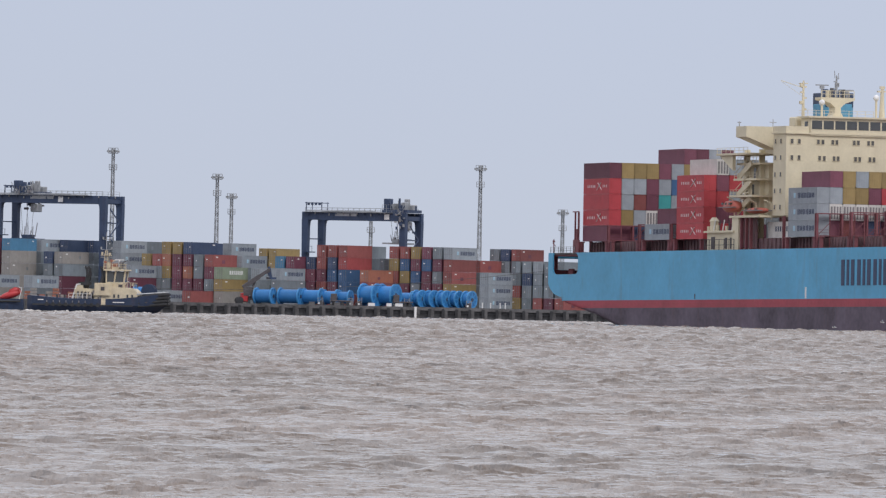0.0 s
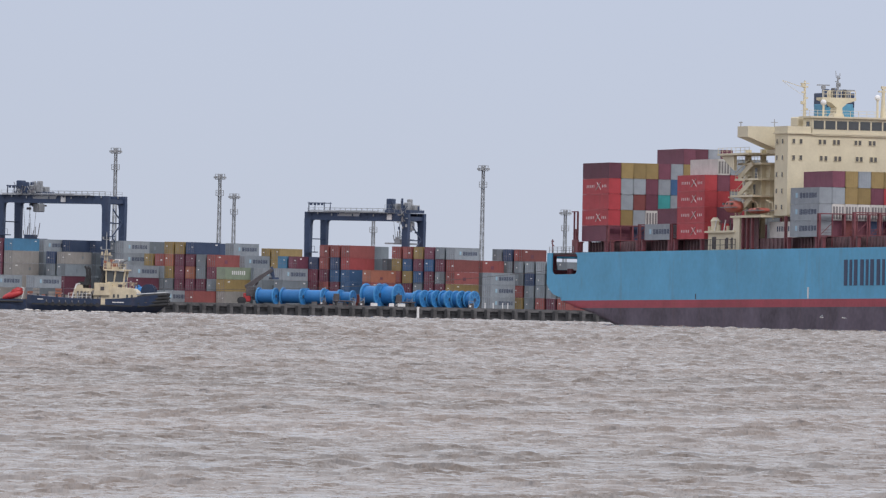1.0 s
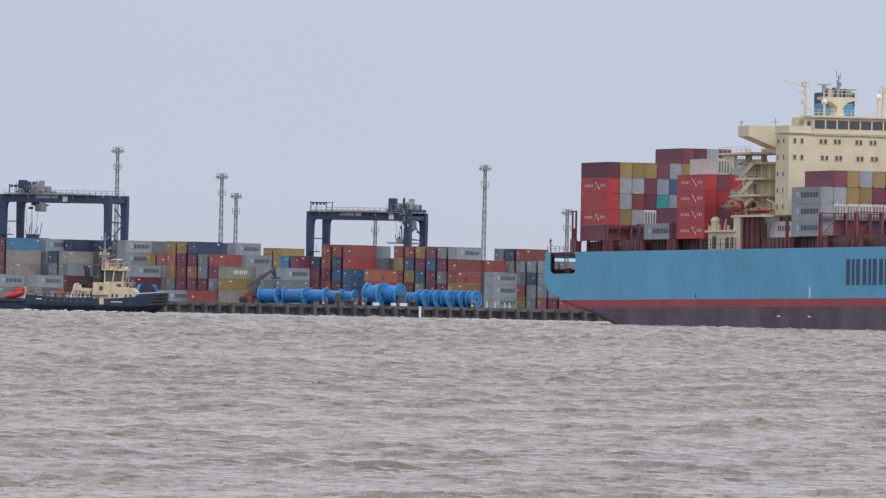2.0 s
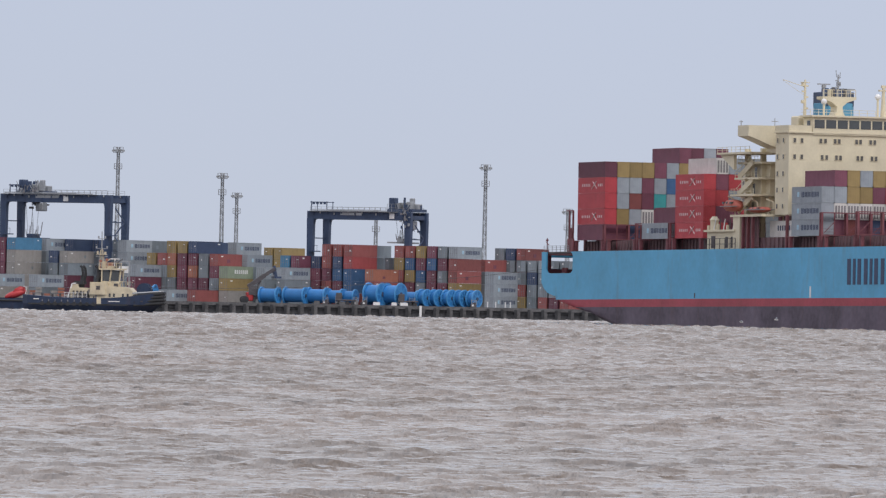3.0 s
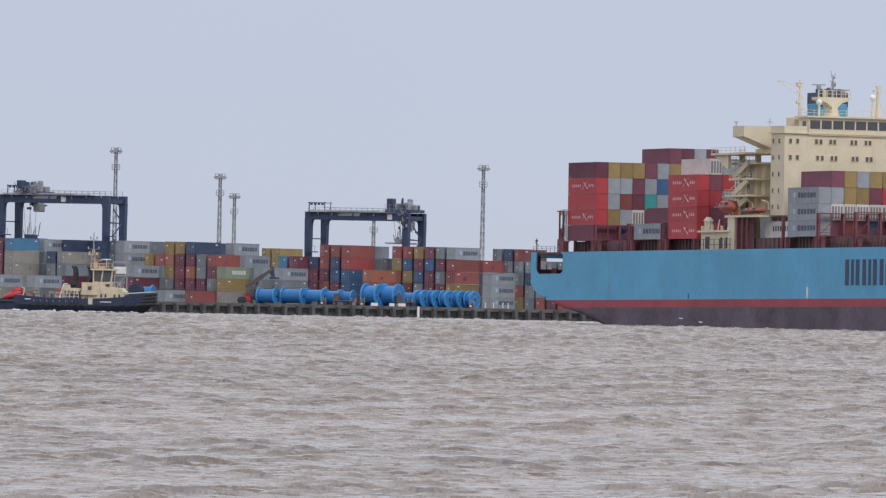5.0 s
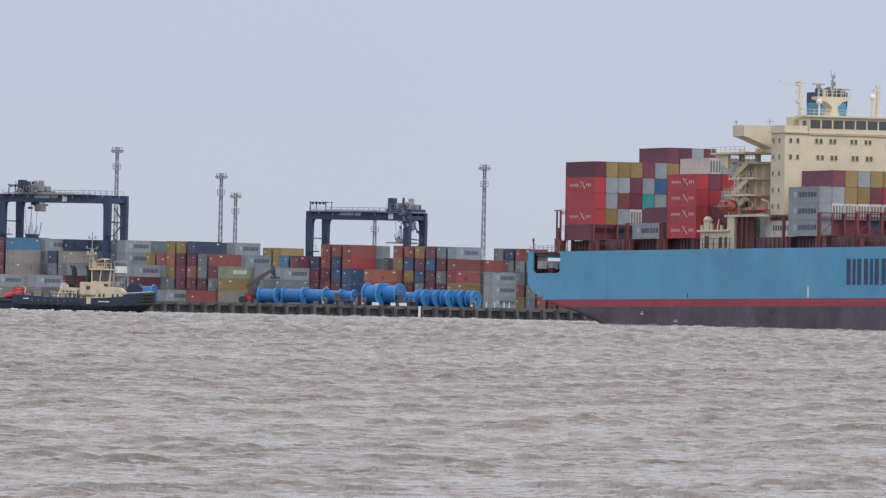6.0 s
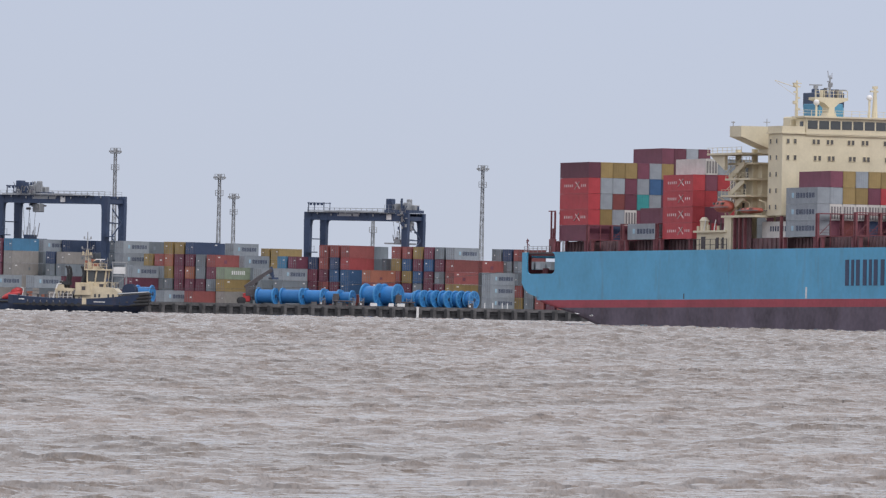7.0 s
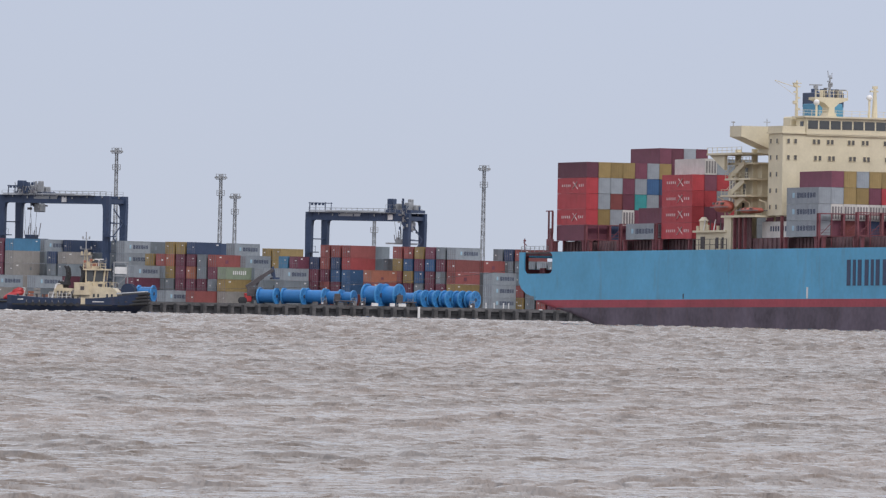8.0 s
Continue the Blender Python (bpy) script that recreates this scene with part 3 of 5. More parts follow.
def build_house(ship):
    F, A, S = 101.0, 88.0, 14.0
    bm = bmesh.new()
    box(bm, (F + A) / 2, 0, 23.3, F - A - 0.4, 24.0, 20.6)
    box(bm, 98.25, 0, 26.3, 5.5, 34.0, 14.6)
    tower = part("deckhouse", bm, M_CREAM, ship, "cream-painted deckhouse tower")
    places = []
    for lvl, z in enumerate((20.5, 23.4, 26.3, 29.3, 32.2)):
        for y in (-15.9, -14.5, -10.8, -9.9, -8.0, -7.2, -3.8, -3.0, -1.0, -0.2, 3.4, 4.2, 7.9, 8.7, 12.4, 15.0):
            if y < -13 and z < 29:
                continue
            places.append((F + 0.05, y + (0.3 if lvl % 2 and y > -13 else 0), z, "x"))
        for x in (96.6, 99.0):
            places.append((x, -17.05, z, "y"))
    window_set(tower, places, 0.5, 0.8)
    # wheelhouse
    bm = bmesh.new()
    box(bm, 99.2, 0, 34.9, 4.2, 24.8, 3.2)
    box(bm, 99.2, 0, 36.6, 5.2, 26.0, 0.3)
    box(bm, 98.3, 0, 33.65, 6.2, 34.6, 0.25)
    box(bm, 92.0, 0, 33.6, 7.0, 26.0, 0.25)
    house = part("wheelhouse", bm, M_CREAM, ship, "cream wheelhouse with a band of windows")
    for i in range(11):
        y = -11.2 + i * 2.27
        bm = bmesh.new()
        box(bm, 101.3, y, 35.2, 0.12, 1.95, 1.5)
        part("pane", bm, M_GLASS, house)
    bm = bmesh.new()
    box(bm, 99.4, -12.42, 35.2, 1.2, 0.12, 1.2)
    part("pane", bm, M_GLASS, house)
    for s in (-1, 1):
        bm = bmesh.new()
        box(bm, 98.2, s * 17.0, 34.3, 5.6, 0.2, 1.15)
        box(bm, 100.95, s * 14.8, 34.3, 0.2, 4.4, 1.15)
        part("bulwark", bm, M_CREAM, ship)
    # bridge wings with their brackets
    for s in (-1, 1):
        bm = bmesh.new()
        a = [(-11.5, 34.9), (-21.2, 34.9), (-21.2, 33.0), (-20.2, 32.7), (-15.5, 30.9), (-15.5, 30.1), (-11.5, 29.6)]
        v0 = [bm.verts.new((88.5, s * -y, z)) for y, z in a]
        v1 = [bm.verts.new((93.0, s * -y, z)) for y, z in a]
        bm.faces.new(v0)
        bm.faces.new(v1[::-1])
        for i in range(7):
            bm.faces.new((v0[i], v1[i], v1[(i + 1) % 7], v0[(i + 1) % 7]))
        wing = part("bridge_wing", bm, M_CREAM, ship, "cream bridge wing on a sloping bracket")
        bm = bmesh.new()
        tube(bm, (89.2, s * 20.9, 34.9), (89.2, s * 20.9, 35.8), 0.09, n=6)
        box(bm, 89.2, s * 20.9, 35.6, 0.2, 0.6, 0.2)
        part("wing_light", bm, M_STEEL, wing)
        bm = bmesh.new()
        tube(bm, (92, s * 15.6, 34.9), (92, s * 15.6, 36.3), 0.08, n=6)
        box(bm, 92, s * 15.6, 35.7, 0.15, 1.3, 0.12)
        part("wing_aerial", bm, M_STEEL, wing)
    # open aft galleries on both sides, with stairs
    for s in (-1, 1):
        for z, x0, yo in ((30.1, 76.0, 19.5), (22.6, 80.0, 18.6), (25.6, 80.0, 17.8), (28.4, 80.0, 17.2)):
            bm = bmesh.new()
            box(bm, (x0 + 90) / 2, s * (yo + 13) / 2, z, 90 - x0, yo - 13, 0.35)
            gal = part("gallery", bm, M_CREAM, ship, "cream open gallery deck")
            bm = bmesh.new()
            for i in range(8):
                xx = x0 + 0.2 + i * (89.5 - x0) / 7
                beam(bm, (xx, s * (yo - 0.1), z), (xx, s * (yo - 0.1), z + 1.15), 0.07)
            for zz in (0.6, 1.15):
                beam(bm, (x0, s * (yo - 0.1), z + zz), (89.8, s * (yo - 0.1), z + zz), 0.06)
            part("railing", bm, M_CREAM, gal)
        for x in (80.5, 87.0):
            bm = bmesh.new()
            box(bm, x, s * 15.4, 22, 0.7, 0.9, 18)
            part("pillar", bm, M_CREAM, ship)
        bm = bmesh.new()
        box(bm, 84.6, s * 13.7, 23.6, 9.0, 2.6, 9.4)
        stair_tower = part("stair_tower", bm, M_CREAM, ship, "cream stair tower wall")
        for x, z in ((82.0, 20.6), (86.2, 20.6), (82.4, 23.9), (86.4, 23.8), (83.2, 26.8)):
            bm = bmesh.new()
            box(bm, x, s * 15.0, z, 0.9, 0.1, 1.8)
            part("doorway", bm, M_PANE, stair_tower)
        bm = bmesh.new()
        a = [(82.0, 27.2), (76.2, 29.9), (82.0, 29.9)]
        prism(bm, a, s * 18.6 - 0.3, s * 18.6 + 0.3)
        part("bracket", bm, M_CREAM, ship)
        for z in (19.8, 22.8, 25.8):
            bm = bmesh.new()
            beam(bm, (81.0, s * 17.4, z), (87.0, s * 17.4, z + 2.7), 0.3, 1.0)
            beam(bm, (81.0, s * 17.9, z + 1.0), (87.0, s * 17.9, z + 3.7), 0.08)
            part("stair", bm, M_CREAM, ship)
        # lower deckhouse with openings, boat deck
        bm = bmesh.new()
        box(bm, 77.0, s * 17.4, 14.6, 11.6, 3.0, 3.2)
        box(bm, 77.4, s * 17.6, 16.3, 13.0, 3.8, 0.35)
        box(bm, 84.2, s * 18.6, 16.0, 2.8, 1.2, 6.0)
        box(bm, 88.6, s * 17.5, 18.9, 13.4, 3.8, 0.4)
        low = part("boat_deck", bm, M_CREAM, ship, "cream lower deckhouse with boat deck")
        bm = bmesh.new()
        for k in range(7):
            beam(bm, (71.5 + k * 2.2, s * 19.6, 13.0), (71.5 + k * 2.2, s * 19.6, 14.9), 0.1)
        for z in (13.9, 14.9):
            beam(bm, (71.5, s * 19.6, z), (84.7, s * 19.6, z), 0.09)
        part("deck_rail", bm, M_DARK, low)
        # flat dark plates on the wall: the shade inside its openings, as colour
        for x, w, z, h in ((73.9, 1.7, 14.3, 2.2), (79.6, 1.1, 14.2, 2.0), (81.9, 0.9, 14.2, 2.0)):
            bm = bmesh.new()
            box(bm, x, s * 18.9, z, w, 0.12, h)
            part("doorway", bm, M_DARK, low, "dark plate painting the shade inside an open doorway")
        for k in range(9):
            bm = bmesh.new()
            x = 72.0 + k * 1.35
            if k % 3 == 0:
                tube(bm, (x, s * 19.0, 16.5), (x, s * 19.0, 17.3 + 0.2 * (k % 2)), 0.28)
            else:
                beam(bm, (x, s * 19.2, 16.4), (x + 0.6 * (k % 3 - 1.5), s * 19.0, 18.4), 0.16)
            part("deck_fitting", bm, (M_CREAM, M_CONC, M_MARK_W)[k % 3], low)
        bm = bmesh.new()
        tube(bm, (73.6, s * 18.6, 16.4), (73.6, s * 18.6, 18.2), 0.75)
        tube(bm, (73.6, s * 18.6, 18.2), (73.6, s * 18.6, 18.9), 0.95, 0.4)
        part("ventilator", bm, M_CREAM, ship)
        # lifeboats
        for x0, ln, zz in ((81.0, 6.2, 20.6), (92.0, 8.0, 19.9)):
            boat = part("lifeboat", boat_shell(x0, s * 18.3, zz, ln, 1.5, 0.95 if x0 < 90 else 0.55, 1.25 if x0 < 90 else 0.55), M_ORANGE, ship, "faded orange enclosed lifeboat")
            bm = bmesh.new()
            box(bm, x0, s * 18.3, zz + 0.02, ln * 0.86, 3.06, 0.16)
            part("fender_belt", bm, M_ROD, boat)
            for k in (-0.25, 0.0, 0.25):
                bm = bmesh.new()
                box(bm, x0 + k * ln, s * 19.2, zz + (0.65 if x0 < 90 else 0.3), 0.6, 1.1, 0.4 if x0 < 90 else 0.2)
                part("hatch", bm, M_PANE, boat)
            for d in (-0.36, 0.36):
                bm = bmesh.new()
                beam(bm, (x0 + d * ln, s * 16.9, zz - 1.6), (x0 + d * ln * 1.15, s * 17.2, zz + 1.4), 0.2)
                beam(bm, (x0 + d * ln * 1.15, s * 17.2, zz + 1.4), (x0 + d * ln, s * 18.4, zz + 1.9), 0.18)
                part("davit", bm, M_CREAM, boat)
    for s in (-1, 1):
        bm = bmesh.new()
        box(bm, 95.6, s * 13.2, 16.0, 8.0, 0.3, 5.8)
        box(bm, 88.2, s * 18.2, 16.0, 6.6, 0.3, 5.4)
        part("casing_wall", bm, M_HATCH, ship, "dull red recessed casing wall")
        bm = bmesh.new()
        box(bm, 97.6, s * 15.6, 14.0, 14.5, 3.8, 2.0)
        for k in range(8):
            box(bm, 91.4 + k * 1.8, s * 17.6, 14.0, 0.2, 0.3, 2.0)
        part("hatch_coaming", bm, M_HATCH, ship)
        for x in (86.5, 88.6, 90.6, 104.9):
            bm = bmesh.new()
            box(bm, x, s * 18.9, 15.9, 0.4, 0.5, 5.8)
            part("side_post", bm, M_LASH, ship)
    # funnel behind the wheelhouse
    bm = bmesh.new()
    box(bm, 84.0, -0.3, 35.4, 6.0, 5.6, 9.0)
    part("funnel", bm, mat("funnel_blue", (0.10, 0.30, 0.46), 0.5), ship, "sky-blue funnel", bevel=0.5)
    bm = bmesh.new()
    box(bm, 84.0, -0.3, 40.2, 5.8, 5.4, 2.6)
    for y in (-2.0, -0.3, 1.4):
        tube(bm, (84, y, 40.5), (84, y, 42.2), 0.7)
    part("funnel_cap", bm, M_NAVY, ship, "black funnel top with exhaust pipes", bevel=0.1)
    # radar mast and platform
    bm = bmesh.new()
    a = [(-6.2, 36.6), (-3.7, 36.6), (-4.35, 37.6), (-4.4, 38.5), (-3.5, 39.3), (-1.7, 39.85), (-1.7, 40.3), (-8.3, 40.3), (-8.3, 39.85), (-6.5, 39.3), (-5.5, 38.5), (-5.55, 37.6)]
    v0 = [bm.verts.new((93.8, y, z)) for y, z in a]
    v1 = [bm.verts.new((96.4, y, z)) for y, z in a]
    bm.faces.new(v0)
    bm.faces.new(v1[::-1])
    for i in range(len(a)):
        bm.faces.new((v0[i], v1[i], v1[(i + 1) % len(a)], v0[(i + 1) % len(a)]))
    mast = part("radar_mast", bm, M_CREAM, ship, "cream radar mast with platform")
    bm = bmesh.new()
    for y in (-8.2, -7.3, -6.4, -5.5, -4.6, -3.7, -2.8, -1.8):
        beam(bm, (96.3, y, 40.3), (96.3, y, 41.5), 0.09)
    for z in (40.9, 41.5):
        beam(bm, (96.3, -8.2, z), (96.3, -1.8, z), 0.08)
    part("railing", bm, M_CREAM, mast)
    bm = bmesh.new()
    tube(bm, (95, -4.7, 40.3), (95, -4.7, 44.3), 0.26, 0.12)
    for k in range(5):
        box(bm, 95, -4.7 + 0.2 * (-1) ** k, 41.4 + k * 0.6, 0.4, 0.75 - 0.08 * k, 0.18)
    box(bm, 95, -4.6, 42.6, 0.4, 0.7, 0.8)
    beam(bm, (95, -5.0, 43.8), (95, -5.15, 45.1), 0.1)
    beam(bm, (95, -4.4, 43.6), (95, -4.3, 44.7), 0.1)
    part("mast_top", bm, M_STEEL, mast, "grey mast head with lamps")
    for y, z, w in ((-7.5, 42.5, 2.4), (-2.7, 41.7, 2.6)):
        bm = bmesh.new()
        tube(bm, (95, y, 40.3), (95, y, z), 0.2)
        box(bm, 95, y, z - 0.4, 0.5, 0.7, 0.5)
        box(bm, 95, y, z, 0.4, w, 0.2)
        part("radar_scanner", bm, M_STEEL, mast)
    for y, h in ((-6.6, 1.3), (-5.9, 1.7), (-3.6, 1.5)):
        bm = bmesh.new()
        box(bm, 95.6, y, 40.3 + h / 2, 0.4, 0.5, h)
        part("platform_box", bm, M_CREAM if y < -6 else M_CONC, mast)
    bm = bmesh.new()
    tube(bm, (92.5, -10.0, 36.5), (92.5, -10.0, 43.3), 0.3, 0.16)
    beam(bm, (92.5, -10.0, 42.0), (92.5, -14.4, 43.2), 0.1)
    beam(bm, (92.5, -10.0, 40.4), (92.5, -14.4, 43.1), 0.05)
    box(bm, 92.5, -10.0, 42.8, 0.5, 1.6, 0.15)
    box(bm, 92.5, -10.4, 42.5, 0.5, 0.5, 0.7)
    box(bm, 92.5, -10.4, 39.4, 0.5, 0.6, 0.5)
    for k in range(5):
        box(bm, 92.5, -10.0 + 0.35 * (-1) ** k, 38.2 + k * 1.0, 0.35, 0.5, 0.3)
    part("signal_mast", bm, M_CREAM, ship)
    for y, z in ((-8.6, 39.3), (2.0, 40.4)):
        bm = bmesh.new()
        tube(bm, (97.5, y, 36.6), (97.5, y, z - 0.4), 0.2)
        part_o = part("dome_post", bm, M_CREAM, ship)
        bm = bmesh.new()
        bmesh.ops.create_uvsphere(bm, u_segments=14, v_segments=9, radius=0.55, matrix=Matrix.Translation((97.5, y, z)))
        part("satellite_dome", bm, M_MARK_W, part_o, "white satellite dome", True)
    bm = bmesh.new()
    tube(bm, (96.5, 3.6, 36.6), (96.5, 3.6, 42.3), 0.55, 0.25)
    box(bm, 96.5, 3.4, 41.6, 0.5, 1.5, 0.3)
    box(bm, 96.5, 3.6, 42.3, 0.4, 0.9, 0.5)
    part("signal_mast", bm, M_CREAM, ship)
    bm = bmesh.new()
    for i in range(17):
        beam(bm, (100.8, -12.8 + i * 1.6, 36.7), (100.8, -12.8 + i * 1.6, 37.8), 0.07)
    for z in (37.3, 37.8):
        beam(bm, (100.8, -12.8, z), (100.8, 12.8, z), 0.06)
        beam(bm, (97.0, -12.8, z), (100.8, -12.8, z), 0.06)
    part("roof_rail", bm, M_CREAM, ship)
    bm = bmesh.new()
    box(bm, 94.6, -12.0, 35.8, 3.0, 2.0, 1.8)
    part("roof_locker", bm, M_CREAM, ship, bevel=0.2)


ship = build_ship()


HIDDEN = []


def load_bay(x, rows, base=15.1, y0=-18.7, seen=9):
    """Boxes of one bay: rows from starboard, each a string from the deck up, a dot for none."""
    for i, col in enumerate(rows):
        for k, c in enumerate(col):
            if c in ". ":
                continue
            style = {"r": "logo", "G": "brand", "w": "word"}.get(c, "plain") if i == 0 else "plain"
            if c == "r" and x < 20 and k == 2:
                style = "plain"
            if c == "g":
                c = "G"
            if c == "w" and i > 0:
                style = "slats"
            m = pose(x + 6.1, y0 + 1.22 + i * 2.5, base + k * HC)
            if i >= seen and not (x < 14 and k >= 4):
                HIDDEN.append((c, m))
                continue
            ob = put_container(c, style, m)
            ABOARD.append((ob, m))


def load_ship():
    load_bay(13.2, ["mrrrm", "myggy", "ngRgy", "mwmmy", "mmtgm", "mmgbg", "gymnym", "mgmgmm", "gmgbyg", "mrgymm", "gbmgr", "mgyrm", "gmbgy", "mgrgm", "mgmgb"])
    load_bay(27.7, ["", "", "", "", "", "mm", "mgm", "gmgm", "mgbgm", "mmgyg", "gbmgr", "mgyrm", "gmbgy", "mgrgm", "mgmgb"], seen=6)
    load_bay(42.2, ["G", "mm", "mm", "mmg", "mgbg", "mgbgy", "gmgbm", "mgygm", "gmbgy", "mrgym", "gbmgr", "mgyrm", "gmbgy", "mgrgm", "mgmgb"], seen=6)
    load_bay(56.7, ["rrrr", "rmrmw", "mmgrg", "mrwwg", "mgggg", "gggg", "gmgm", "mgyg", "gmbg", "mrgy", "gbmg", "mgyr", "gmbg", "mgrg", "mgmg"], seen=7)
    load_bay(106.2, ["GGG", "mwGm", "Rwyy", "mwyg", "nwmy", "mwry", "gwrm", "gwmy", "ggym", "mgrg", "gbmg", "mgyr", "gmbg", "mgrg", "mgmg"], seen=10)
    load_bay(120.8, ["", "", "", "", "", "mg", "mgm", "gmg", "mgb", "mmg", "gbm", "mgy", "gmb", "mgr", "mgm"], seen=5)
    load_bay(91.9, ["w"], y0=-16.2)
    keys = sorted(BOX)
    bm = bmesh.new()
    for c, m in HIDDEN:
        for f0 in {f for v in box(bm, 0, 0, HC / 2 - 0.02, 12.15, 2.42, HC - 0.05, m) for f in v.link_faces}:
            f0.material_index = keys.index(c)
    far = part("far_containers", bm, BOX[keys[0]])
    for c in keys[1:]:
        far.data.materials.append(BOX[c])
    tagged(far, "mixed coloured containers stacked deep inside the deck load", "containers", "", "stuff")
    ABOARD.append((far, Matrix.Identity(4)))


load_ship()


# ---------- quay ----------
def build_quay():
    y0 = 2237.0
    # solid body behind the piles, coloured dark for the shade in the open bays
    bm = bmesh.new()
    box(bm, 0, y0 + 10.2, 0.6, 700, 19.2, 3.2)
    part_q = part("quay", bm, M_TIMBER_SHADE)
    tagged(part_q, "low open-piled concrete quay, shade of its bays put into a dark colour", "quay", "", "structure")
    bm = bmesh.new()
    box(bm, 0, y0 + 10, 1.92, 700, 20, 0.62)
    part("deck_beam", bm, M_CONC, part_q, "weathered concrete deck beam")
    rnd = random.Random(33)
    for i in range(70):
        x = -112 + i * 3.16 + rnd.uniform(-0.12, 0.12)
        bm = bmesh.new()
        box(bm, x, y0 + 0.4, 0.3, 0.8 + rnd.uniform(-0.15, 0.1), 0.7, 2.7)
        part("pile", bm, M_CONC, part_q)
        bm = bmesh.new()
        prism(bm, [(x - 1.0, -1.0), (x - 0.36, -1.0), (x - 0.36, 1.95), (x - 0.5, 2.05), (x - 0.86, 2.05), (x - 1.0, 1.95)], y0 - 0.4, y0 + 0.4)
        part("fender", bm, M_TYRE, part_q, "black rubber fender")
        bm = bmesh.new()
        z = 0.95 + rnd.uniform(-0.15, 0.15)
        beam(bm, (x + 0.4, y0 + 0.5, z), (x + 2.2, y0 + 0.5, z + rnd.uniform(-0.1, 0.1)), 0.3, 0.35)
        part("waling", bm, M_TYRE, part_q)
    bm = bmesh.new()
    box(bm, 0, y0 + 0.4, 2.3, 700, 0.5, 0.2)
    part("kerb", bm, M_CONC, part_q)
    rnd = random.Random(21)
    bm = bmesh.new()
    for i in range(420):
        x = rnd.uniform(-95, 70)
        bmesh.ops.create_icosphere(bm, subdivisions=1, radius=1, matrix=Matrix.Translation((x, y0 - 2.6 - rnd.random() * 3, -0.32))
                                   @ Matrix.Diagonal((rnd.uniform(0.3, 1.1), 0.5, rnd.uniform(0.03, 0.17) * abs(math.sin(x * 0.31) + 0.4 * math.sin(x * 1.3)), 1)))
    tagged(part("wash_foam", bm, M_FOAM), "thin white wash breaking along the quay foot", "foam", "", "stuff")
    post = thing("marker_post", "white painted marker post at the foot of the quay", "post")
    bm = bmesh.new()
    tube(bm, (-5.3, y0 - 2.0, -1), (-5.3, y0 - 2.0, 2.2), 0.3, n=10)
    tube(bm, (-5.3, y0 - 2.0, 2.2), (-5.3, y0 - 2.0, 2.4), 0.36, n=10)
    part("shaft", bm, M_MARK_W, post)


build_quay()


